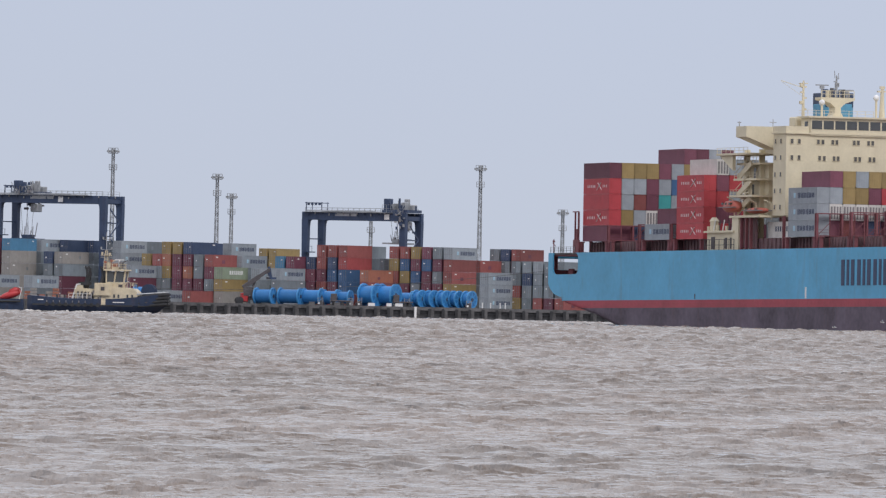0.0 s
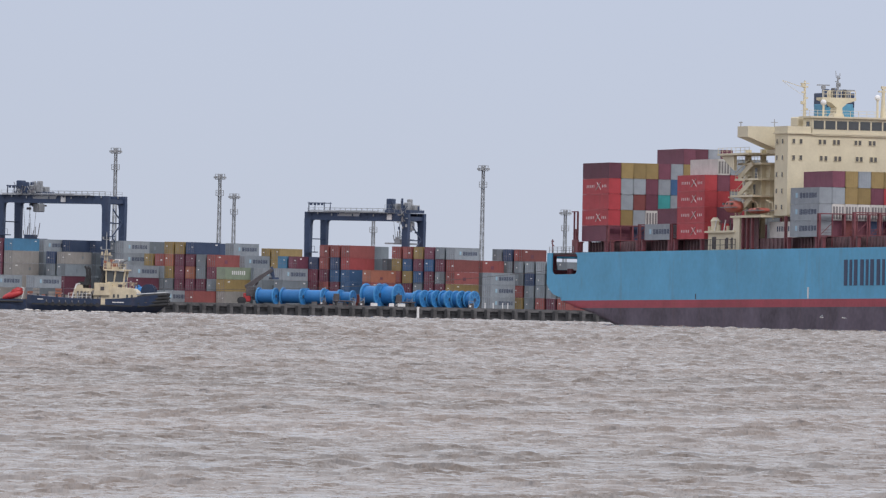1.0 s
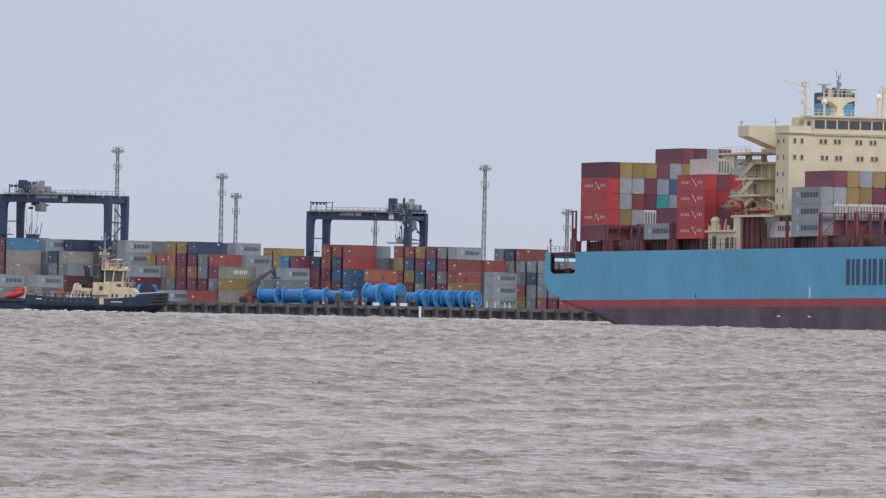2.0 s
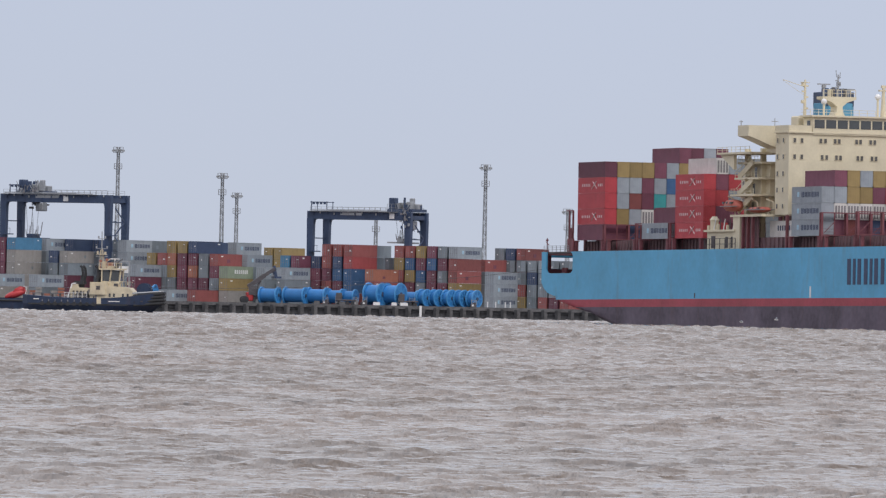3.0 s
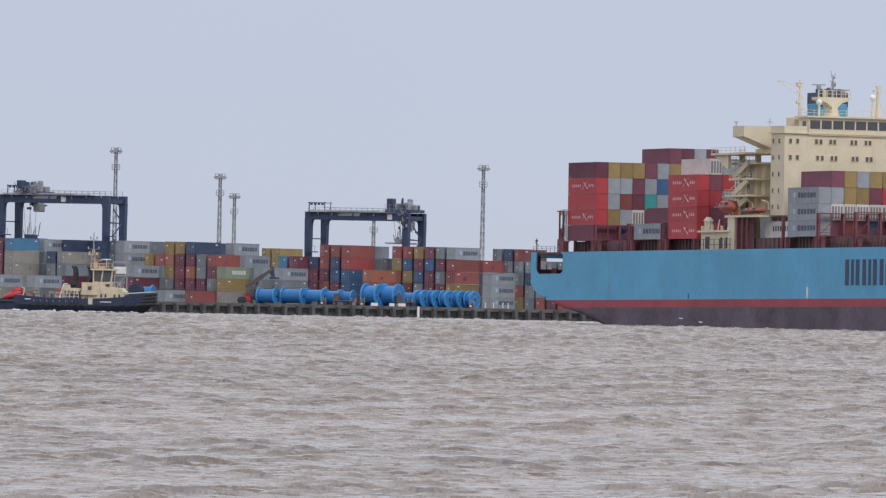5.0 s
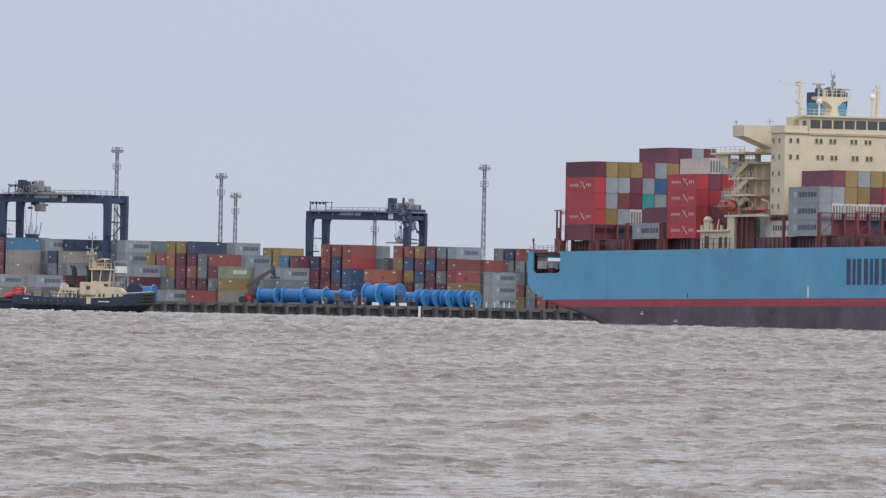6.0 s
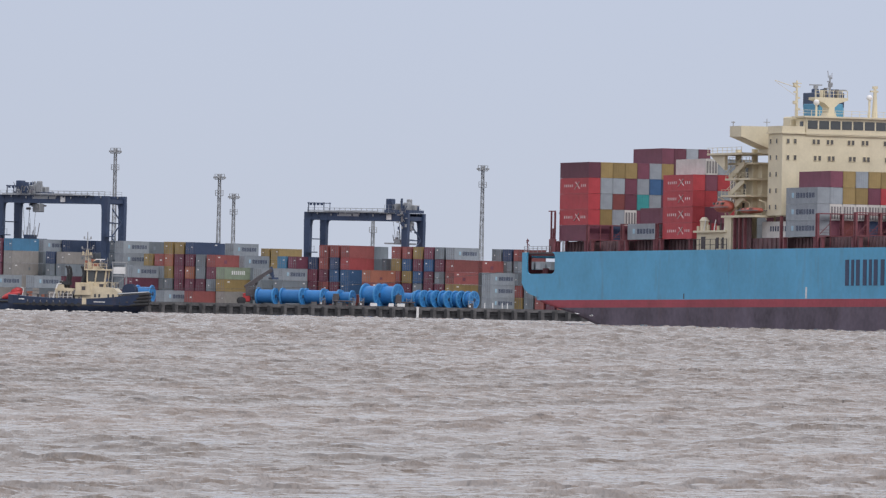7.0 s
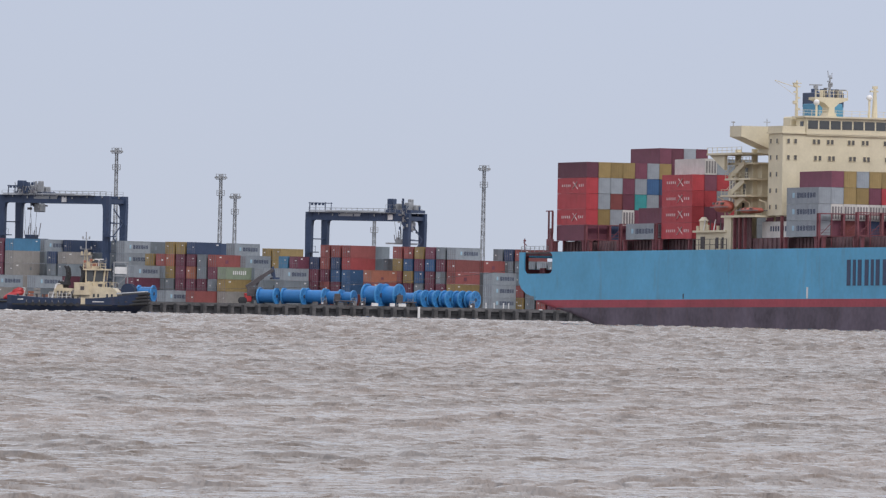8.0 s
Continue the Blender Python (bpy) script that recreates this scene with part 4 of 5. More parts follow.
# ---------- rubber-tyred gantry cranes ----------
def build_crane(x, y, top, span, trolley, label):
    crane = thing("gantry_crane", label, "crane", "gantry cranes")
    base = Matrix.Translation((x, y, GROUND)) @ Matrix.Rotation(-TURN, 4, "Z")
    H, W = top - GROUND, 8.0
    for yy in (0, W):
        for xx in (0, span):
            bm = bmesh.new()
            s = 1 if xx == 0 else -1
            prism(bm, [(xx - 0.85 * s, H - 1.8), (xx + 1.0 * s, H - 1.8), (xx + 0.8 * s, H - 3.2), (xx + 0.6 * s, 2.6), (xx - 0.6 * s, 2.6)], yy - 0.65, yy + 0.65)
            leg = part("leg", bm, M_NAVY, crane, "navy-blue box-section leg")
            bm = bmesh.new()
            for k in (-0.9, 0.9):
                tube(bm, (xx + k, yy - 0.35, 0.75), (xx + k, yy + 0.35, 0.75), 0.75, n=16)
            part("wheel", bm, M_TYRE, leg)
        bm = bmesh.new()
        box(bm, span / 2, yy, H - 0.9, span + 1.7, 1.1, 1.9)
        for i in range(12):
            box(bm, (i + 0.5) * span / 12, yy - 0.58, H - 0.9, 0.12, 0.06, 1.8)
        for xx, s in ((0, 1), (span, -1)):
            prism(bm, [(xx + 0.6 * s, H - 1.8), (xx + 1.7 * s, H - 1.8), (xx + 1.15 * s, H - 2.05), (xx + 0.75 * s, H - 2.7)], yy - 0.45, yy + 0.45)
        gird = part("girder", bm, M_NAVY, crane, "navy-blue box girder")
        for i in range(14):
            bm = bmesh.new()
            box(bm, (i + 0.5) * span / 14, yy - 0.7, H - 0.25 - 0.3 * (i % 3 == 0), 0.22, 0.25, 0.5)
            part("walkway_bracket", bm, M_STEEL if i % 2 else M_NAVY, gird)
        bm = bmesh.new()
        box(bm, span * 0.45, yy - 0.9, H + 0.05, span * 0.9, 0.7, 0.1)
        tube(bm, (0.5, yy - 0.75, H + 0.3), (span * 0.7, yy - 0.75, H + 0.3), 0.13, n=8)
        part("walkway", bm, M_STEEL, gird, "grey walkway with cable tray")
        bm = bmesh.new()
        for i in range(19):
            beam(bm, (i * span / 18, yy - 0.5, H), (i * span / 18, yy - 0.5, H + 1.1), 0.07)
        for z in (0.55, 1.1):
            beam(bm, (0, yy - 0.5, H + z), (span, yy - 0.5, H + z), 0.06)
        part("railing", bm, M_STEEL, gird)
        bm = bmesh.new()
        box(bm, span * 0.42, yy - 0.6, H - 0.5, span * 0.22, 0.05, 0.7)
        part("lettering", bm, M_STEEL, gird)
        bm = bmesh.new()
        box(bm, span * (0.84 if trolley > 0.5 else 0.6), yy - 0.62, H - 0.9, 1.3, 0.06, 1.3)
        part("number_plate", bm, M_MARK_W, gird)
    for xx in (0, span):
        bm = bmesh.new()
        box(bm, xx, W / 2, 2.0, 1.1, W + 3, 1.2)
        part("sill_beam", bm, M_NAVY, crane)
        bm = bmesh.new()
        box(bm, xx, W / 2, H - 6.4, 0.25, W, 0.25)
        part("tie_bar", bm, M_NAVY, crane)
        bm = bmesh.new()
        box(bm, xx, W / 2, H - 1.2, 0.9, W, 1.0)
        part("end_beam", bm, M_NAVY, crane)
        if xx == 0:
            continue
        bm = bmesh.new()
        for k in range(5):
            beam(bm, (xx + 1.1, 1.2 + (k % 2) * 4.4, H - 3 - k * 3.4), (xx + 1.1, 5.6 - (k % 2) * 4.4, H - 6.2 - k * 3.4), 0.1, 0.35)
            box(bm, xx + 1.0, 3.4 + (1 if k % 2 else -1) * 2.4, H - 6.2 - k * 3.4, 0.9, 1.1, 0.1)
        part("ladder", bm, M_NAVY, crane)
    # trolley with hoist, cab and spreader
    t = trolley * span
    bm = bmesh.new()
    box(bm, t, W / 2, H + 0.5, 6.8, W - 0.6, 0.7)
    part("trolley_frame", bm, M_NAVY, crane)
    for dx, dy, dz, sx, sy, sz in ((-2.6, 2, 2.2, 1.6, 2.0, 2.8), (-0.5, 3.5, 1.7, 2.0, 2.4, 1.6), (1.6, 2.5, 1.8, 1.3, 1.6, 1.9), (2.9, 4.5, 1.5, 1.0, 2.0, 1.4), (0.6, 5.5, 2.3, 1.1, 1.1, 2.6)):
        bm = bmesh.new()
        box(bm, t + dx, dy, H + dz - 0.1, sx, sy, sz)
        part("hoist_machinery", bm, M_NAVY if dx < -2 else M_STEEL, crane, bevel=0.15)
    for dx in (-1.2, 1.0):
        bm = bmesh.new()
        tube(bm, (t + dx, 2.0, H + 1.5), (t + dx, 6.0, H + 1.5), 0.8, n=16)
        part("hoist_drum", bm, M_STEEL, crane)
    rnd = random.Random(int(span * 10))
    for k in range(16):
        bm = bmesh.new()
        dx, dy, hh = rnd.uniform(-3.3, 3.3), rnd.uniform(0.5, 7.2), rnd.uniform(0.7, 3.0)
        if k % 3 == 0:
            tube(bm, (t + dx, dy, H + 0.8), (t + dx, dy, H + 0.8 + hh), rnd.uniform(0.12, 0.4), n=10)
        elif k % 3 == 1:
            box(bm, t + dx, dy, H + 0.8 + hh * 0.4, rnd.uniform(0.4, 1.2), rnd.uniform(0.5, 1.4), hh * 0.8)
        else:
            beam(bm, (t + dx, dy, H + 0.8), (t + dx + rnd.uniform(-1.2, 1.2), dy, H + 0.8 + hh), 0.13)
        part("trolley_fitting", bm, (M_STEEL, M_STEEL, M_NAVY)[rnd.randrange(3)], crane)
    for k in range(9):
        bm = bmesh.new()
        dx, dz = rnd.uniform(-1.2, 3.0), rnd.uniform(-6.5, -2.2) if trolley > 0.5 else rnd.uniform(-3.3, -2.1)
        box(bm, t + dx, 4 + rnd.uniform(-2.5, 2.5), H + dz, rnd.uniform(0.3, 1.3), rnd.uniform(0.3, 1.2), rnd.uniform(0.3, 1.1))
        if k % 2:
            beam(bm, (t + dx, 4, H + dz), (t + dx + rnd.uniform(-1, 1), 4, H - 1.5), 0.1)
        else:
            beam(bm, (t + dx, 4, H + dz), (t + 1.5, 4, H - 3.0), 0.12)
        part("hoist_fitting", bm, (M_STEEL, M_NAVY, M_DARK)[k % 3], crane)
    # cable reel, hoses and lamps round the trolley end, aerials over the spreader
    for k in range(22):
        bm = bmesh.new()
        if trolley > 0.5:
            cx, cz = span - rnd.uniform(-0.7, 1.5), H + rnd.uniform(-3.6, 1.4)
        else:
            cx, cz = t + rnd.uniform(-3.2, 3.2), H + rnd.uniform(0.2, 1.3)
        if k % 2:
            box(bm, cx, -0.9 - rnd.random() * 0.5, cz, rnd.uniform(0.2, 0.8), 0.3, rnd.uniform(0.2, 0.9))
        else:
            beam(bm, (cx, -0.9, cz), (cx + rnd.uniform(-1.0, 1.0), -0.9, cz + rnd.uniform(0.4, 1.5)), rnd.uniform(0.08, 0.2))
        part("trolley_fitting", bm, (M_STEEL, M_ROD, M_NAVY)[k % 3], crane)
    bm = bmesh.new()
    z0 = (H - 7.2 if trolley > 0.5 else H - 10.5) + 0.6
    for k in range(6):
        beam(bm, (t - 2.6 + k * 0.75, 4, z0), (t - 2.9 + k * 0.85 + (k % 2) * 0.35, 4, z0 + 1.5 + 0.9 * (k % 3)), 0.14)
    part("spreader_guide", bm, M_ROD, crane)
    bm = bmesh.new()
    for i in range(7):
        beam(bm, (t - 3.4 + i * 1.13, 0.4, H + 0.8), (t - 3.4 + i * 1.13, 0.4, H + 2.0), 0.07)
    beam(bm, (t - 3.4, 0.4, H + 2.0), (t + 3.4, 0.4, H + 2.0), 0.07)
    part("railing", bm, M_STEEL, crane)
    e = 0 if trolley > 0.5 else 1.5
    bm = bmesh.new()
    for xx in (e, e + 4.2):
        beam(bm, (xx, 0, H), (xx, 0, H + 2.4), 0.18)
        beam(bm, (xx, 3, H), (xx, 3, H + 2.4), 0.14)
    beam(bm, (e - 0.3, 0, H + 2.2), (e + 4.5, 0, H + 2.2), 0.2)
    beam(bm, (e - 0.3, 3, H + 2.2), (e + 4.5, 3, H + 2.2), 0.16)
    for k in range(4):
        box(bm, e + 0.6 + k, 0, H + 1.9, 0.5, 0.4, 0.45)
    part("cable_frame", bm, M_NAVY, crane)
    bm = bmesh.new()
    box(bm, t + 1.3, 4, H - 3.0, 2.0, 2.4, 2.0)
    part("cab", bm, M_STEEL, crane, "grey operator cab", bevel=0.2)
    lo = H - 7.2 if trolley > 0.5 else H - 10.5
    bm = bmesh.new()
    box(bm, t - 0.8, 4, lo, 2.3, 12, 0.35)
    box(bm, t - 0.8, 4, lo + 0.6, 1.6, 3.5, 0.9)
    part("spreader", bm, M_STEEL if trolley > 0.5 else M_NAVY, crane)
    for dx in (-1.6, 0.0):
        for dy in (2.6, 5.4):
            bm = bmesh.new()
            beam(bm, (t + dx * 1.5, dy, H), (t - 0.8 + dx * 0.4, dy, lo + 0.9), 0.06)
            part("hoist_rope", bm, M_DARK, crane)
    for xx in (0.0, span):
        bm = bmesh.new()
        box(bm, xx + 1.3, -0.6, H - 9.6, 2.6, 1.6, 0.25)
        for k in range(4):
            beam(bm, (xx + 0.2 + k * 0.75, -1.3, H - 9.5), (xx + 0.2 + k * 0.75, -1.3, H - 8.2), 0.07)
        beam(bm, (xx + 0.1, -1.3, H - 8.2), (xx + 2.6, -1.3, H - 8.2), 0.07)
        part("leg_platform", bm, M_NAVY, crane)
    crane.matrix_basis = base


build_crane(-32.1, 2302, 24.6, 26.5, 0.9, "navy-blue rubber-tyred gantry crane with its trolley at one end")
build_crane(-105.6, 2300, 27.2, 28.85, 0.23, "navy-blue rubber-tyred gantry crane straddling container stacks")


# ---------- lattice light masts ----------
def build_mast(x, y, top, wide=0.5):
    mast = thing("light_mast", "slim galvanised lattice light mast with railed lamp gallery", "light mast", "yard light masts")
    h = top - GROUND
    w0 = wide
    for sx in (-1, 1):
        for sy in (-1, 1):
            bm = bmesh.new()
            beam(bm, (sx * w0, sy * w0, 0), (sx * w0 * 0.5, sy * w0 * 0.5, h), 0.13)
            part("leg", bm, M_STEEL, mast)
    bm = bmesh.new()
    n = int(h / 1.7)
    for i in range(n):
        a, b = w0 * (1 - 0.5 * i / n), w0 * (1 - 0.5 * (i + 1) / n)
        z0, z1 = h * i / n, h * (i + 1) / n
        s = 1 if i % 2 else -1
        for sy in (-1, 1):
            beam(bm, (-a * s, sy * a, z0), (b * s, sy * b, z1), 0.09)
            beam(bm, (sy * a, -a * s, z0), (sy * b, b * s, z1), 0.09)
            beam(bm, (-b, sy * b, z1), (b, sy * b, z1), 0.08)
    tagged(part("bracing", bm, M_STEEL, mast), kind="stuff")
    for z, r in ((h - 1.2, 1.25), (h - 5.2, 1.0)):
        bm = bmesh.new()
        tube(bm, (0, 0, z - 0.15), (0, 0, z), r, n=12)
        for k in range(8):
            a = k * math.pi / 4
            beam(bm, (r * math.cos(a), r * math.sin(a), z), (r * math.cos(a), r * math.sin(a), z + 1.2), 0.09)
            b = a + math.pi / 4
            for zz in (0.6, 1.2):
                beam(bm, (r * math.cos(a), r * math.sin(a), z + zz), (r * math.cos(b), r * math.sin(b), z + zz), 0.08)
        gal = part("gallery", bm, M_STEEL, mast)
        if z > h - 2:
            for k in range(6):
                a = k * math.pi / 3
                bm = bmesh.new()
                box(bm, r * 1.05 * math.cos(a), r * 1.05 * math.sin(a), z + 0.35, 0.5, 0.5, 0.45)
                part("floodlight", bm, M_STEEL, gal)
    mast.matrix_basis = pose(x, y, GROUND, 0, 0, 20)


for mx, my, mt in ((-79.6, 2330, 39.4), (-54.9, 2360, 34.0), (-53.9, 2480, 30.6), (-17.4, 2420, 26.2), (9.7, 2350, 37.3), (30.9, 2420, 27.6)):
    build_mast(mx, my, mt)


# ---------- cable reels on the quay ----------
def build_reel(x, y, r, length, turn, z=GROUND):
    reel = thing("cable_reel", "large bright-blue steel cable reel lying on the quay", "cable reel", "row of blue cable reels")
    for s in (-1, 1):
        bm = bmesh.new()
        n = 28
        ring = [[bm.verts.new((s * length / 2 + dx, rr * math.cos(k * 6.28319 / n), r + rr * math.sin(k * 6.28319 / n))) for k in range(n)]
                for rr, dx in ((r, -0.15), (r, 0.15), (r * 0.84, 0.15), (r * 0.84, -0.15))]
        for a in range(4):
            for k in range(n):
                bm.faces.new((ring[a][k], ring[a][(k + 1) % n], ring[(a + 1) % 4][(k + 1) % n], ring[(a + 1) % 4][k]))
        flange = part("flange", bm, M_RIM, reel, "blue flange ring, its rim glint put into a lighter blue")
        bm = bmesh.new()
        tube(bm, (s * length / 2 - 0.06, 0, r), (s * length / 2 + 0.06, 0, r), r * 0.86, n=24)
        part("web_plate", bm, M_REEL, flange)
        bm = bmesh.new()
        tube(bm, (s * length / 2 + s * 0.06, 0, r), (s * length / 2 + s * 0.12, 0, r), r * 0.42, n=20)
        part("hub_plate", bm, M_RIM, flange)
        # spokes in the pale rim blue, their highlights given by colour
        for k in range(8):
            a = k * math.pi / 4
            bm = bmesh.new()
            beam(bm, (s * length / 2, 0.3 * math.cos(a), r + 0.3 * math.sin(a)), (s * length / 2, r * 0.88 * math.cos(a), r + r * 0.88 * math.sin(a)), 0.24)
            part("spoke", bm, M_RIM, flange)
    bm = bmesh.new()
    tube(bm, (-length / 2 + 0.12, 0, r), (length / 2 - 0.12, 0, r), r * 0.78, n=28)
    part("drum", bm, M_REEL, reel, "blue wound drum")
    bm = bmesh.new()
    tube(bm, (-length / 2 - 0.25, 0, r), (length / 2 + 0.25, 0, r), r * 0.2, n=14)
    part("hub", bm, M_NAVY, reel)
    bm = bmesh.new()
    for s in (-1, 1):
        box(bm, s * length * 0.38, 0, 0.12, 0.4, r * 1.3, 0.24)
    part("chock", bm, M_TIMBER_SHADE, reel)
    reel.matrix_basis = pose(x, y, z, 0, 0, turn)


for rx, rr, ln in ((-40.6, 2.0, 4.2), (-34.6, 2.05, 5.0), (-29.4, 2.05, 4.4), (-25.2, 1.95, 3.4), (-21.9, 1.9, 2.8)):
    build_reel(rx, 2246, rr, ln, -24)
for rx in (-15.9, -11.6):
    build_reel(rx, 2244, 2.75, 3.7, -32)
build_reel(-7.6, 2249, 1.95, 3.4, -24)
for i in range(5):
    build_reel(-4.5 + i * 2.9, 2245 + (i % 2) * 0.4, 2.1, 1.7, -36 - (i * 7 % 4) * 2)
build_reel(-69.2, 2248, 2.0, 3.6, -20)


# ---------- reach stacker and quay clutter ----------
def build_stacker():
    st = thing("reach_stacker", "red reach stacker with a raised dark telescopic boom", "reach stacker")
    bm = bmesh.new()
    box(bm, -0.9, 0, 1.3, 1.5, 3.0, 1.5)
    box(bm, -1.2, 0, 2.3, 0.9, 2.8, 0.6)
    part("chassis", bm, M_RED, st, bevel=0.15)
    bm = bmesh.new()
    box(bm, 0.3, 0, 3.2, 1.7, 1.6, 2.0)
    part("cab", bm, M_GLASS, st, bevel=0.15)
    for x in (-2.1, 2.2):
        for y in (-1.6, 1.6):
            bm = bmesh.new()
            tube(bm, (x, y - 0.4, 0.85), (x, y + 0.4, 0.85), 0.85, n=18)
            part("wheel", bm, M_TYRE, st)
    bm = bmesh.new()
    box(bm, 1.3, 0, 1.4, 2.6, 2.4, 0.9)
    beam(bm, (-1.2, 0, 3.9), (2.6, 0, 6.6), 1.3, 1.0)
    beam(bm, (2.4, 0, 6.5), (5.0, 0, 8.2), 1.0, 0.8)
    beam(bm, (0.2, 0, 2.2), (1.6, 0, 5.4), 0.5, 0.5)
    box(bm, 2.6, -0.9, 1.9, 0.5, 0.5, 0.9)
    box(bm, -0.3, -1.3, 3.0, 1.9, 0.5, 2.0)
    box(bm, 0.9, -1.3, 2.2, 0.9, 0.5, 1.0)
    boom = part("boom", bm, M_DARK, st, "dark telescopic boom")
    bm = bmesh.new()
    beam(bm, (4.8, 0, 8.9), (5.3, 0, 6.4), 0.6)
    beam(bm, (4.2, 0, 7.9), (5.3, 0, 6.4), 0.4)
    box(bm, 5.4, 0, 6.2, 1.6, 6.1, 0.45)
    part("spreader", bm, M_NAVY, boom)
    st.matrix_basis = pose(-44.6, 2250, GROUND, 0, 0, 8)
    rnd = random.Random(4)
    for x in (10.3, 12.2, 14.4, 15.6):
        bol = thing("quay_lamp_post", "short white post on the quay edge", "post", "white quay posts")
        bm = bmesh.new()
        tube(bm, (0, 0, 0), (0, 0, 1.3), 0.12)
        box(bm, 0, 0, 1.35, 0.3, 0.3, 0.25)
        part("shaft", bm, M_MARK_W, bol)
        bol.matrix_basis = pose(x, 2240, GROUND)
    for x, w in ((-29.5, 1.3), (-23.6, 1.4), (-15.6, 1.6), (-9.2, 1.8), (-11.5, 1.2)):
        crate = thing("pale_crate", "pale crate standing on the quay edge", "crate", "quay crates")
        bm = bmesh.new()
        box(bm, 0, 0, 0.45, w, 1.2, 0.9)
        part("box", bm, M_CONC if x < -20 else M_MARK_W, crate, bevel=0.05)
        crate.matrix_basis = pose(x, 2240, GROUND)
    for j, x in enumerate((-27.4, -24.6, -20.6, -18.6, -9.9, -7.3, 7.0)):
        unit = thing("power_unit", "small grey power unit with pipes and a panel", "machine", "quay power units")
        bm = bmesh.new()
        box(bm, 0, 0, 0.5, 1.3, 1.0, 0.7)
        box(bm, 0.2, 0, 1.05, 0.7, 0.8, 0.5)
        part("body", bm, (M_DARK, M_CONC, M_ROD)[j % 3], unit, bevel=0.06)
        bm = bmesh.new()
        for k in (-0.6, 0.6):
            beam(bm, (k, -0.4, 0.1), (k, -0.4, 1.9 + 0.3 * (j % 2)), 0.1)
        beam(bm, (-0.6, -0.4, 1.8), (0.6, -0.4, 1.8), 0.1)
        beam(bm, (-0.6, -0.4, 0.9), (0.5, -0.4, 1.7), 0.08)
        part("frame", bm, M_STEEL, unit)
        bm = bmesh.new()
        box(bm, -0.3, -0.56, 0.6, 0.45, 0.08, 0.4)
        part("panel", bm, M_MARK_W, unit, "white control panel")
        bm = bmesh.new()
        box(bm, 0, 0, 0.08, 1.5, 1.1, 0.16)
        part("skid", bm, M_DARK, unit)
        unit.matrix_basis = pose(x, 2241.5 + 0.4 * (j % 3), GROUND, 0, 0, -20 + 17 * (j % 4))
    for x in (-22.8, -8.2):
        truck = thing("flatbed_trailer", "dark flatbed trailer between the reels", "trailer", "quay trailers")
        bm = bmesh.new()
        box(bm, 0, 0, 1.2, 4.6, 2.4, 0.35)
        box(bm, -1.6, 0, 2.0, 1.4, 2.2, 1.8)
        part("frame", bm, M_DARK, truck, bevel=0.08)
        for k in (-1.5, 0.4, 1.6):
            bm = bmesh.new()
            tube(bm, (k, -1.2, 0.5), (k, 1.2, 0.5), 0.5)
            part("wheel", bm, M_TYRE, truck)
        truck.matrix_basis = pose(x, 2241, GROUND)
    for k in range(9):
        pal = thing("pallet_stack", "rust-brown stack of timber pallets on the quay", "pallets", "pallet stacks")
        for j in range(2 + k % 3):
            bm = bmesh.new()
            box(bm, rnd.uniform(-0.08, 0.08), 0, 0.35 + j * 0.72, 1.3, 1.2, 0.5)
            box(bm, 0, 0, 0.05 + j * 0.72, 1.1, 1.0, 0.1)
            part("pallet", bm, BOX["o"] if k % 2 else BOX["l"], pal)
        pal.matrix_basis = pose(-98.2 + k * 1.7, 2250 + rnd.random() * 4, GROUND, 0, 0, rnd.uniform(-20, 20))
    hut = thing("gangway_tower", "white steel access tower standing on the quay", "tower")
    bm = bmesh.new()
    for sx in (-1, 1):
        for sy in (-1, 1):
            beam(bm, (sx * 1.6, sy * 1.2, 0), (sx * 1.6, sy * 1.2, 9.2), 0.22)
    for z in (3.0, 6.0, 9.2):
        box(bm, 0, 0, z, 3.6, 2.8, 0.25)
    beam(bm, (-1.6, -1.2, 3.0), (1.6, -1.2, 6.0), 0.15)
    part("frame", bm, M_STEEL, hut)
    bm = bmesh.new()
    box(bm, 0, 0, 7.3, 2.8, 2.2, 1.6)
    part("cabin", bm, M_MARK_W, hut)
    hut.matrix_basis = pose(-75.4, 2252, GROUND)


build_stacker()


# ---------- tug ----------
TUG_Y = 2010.0


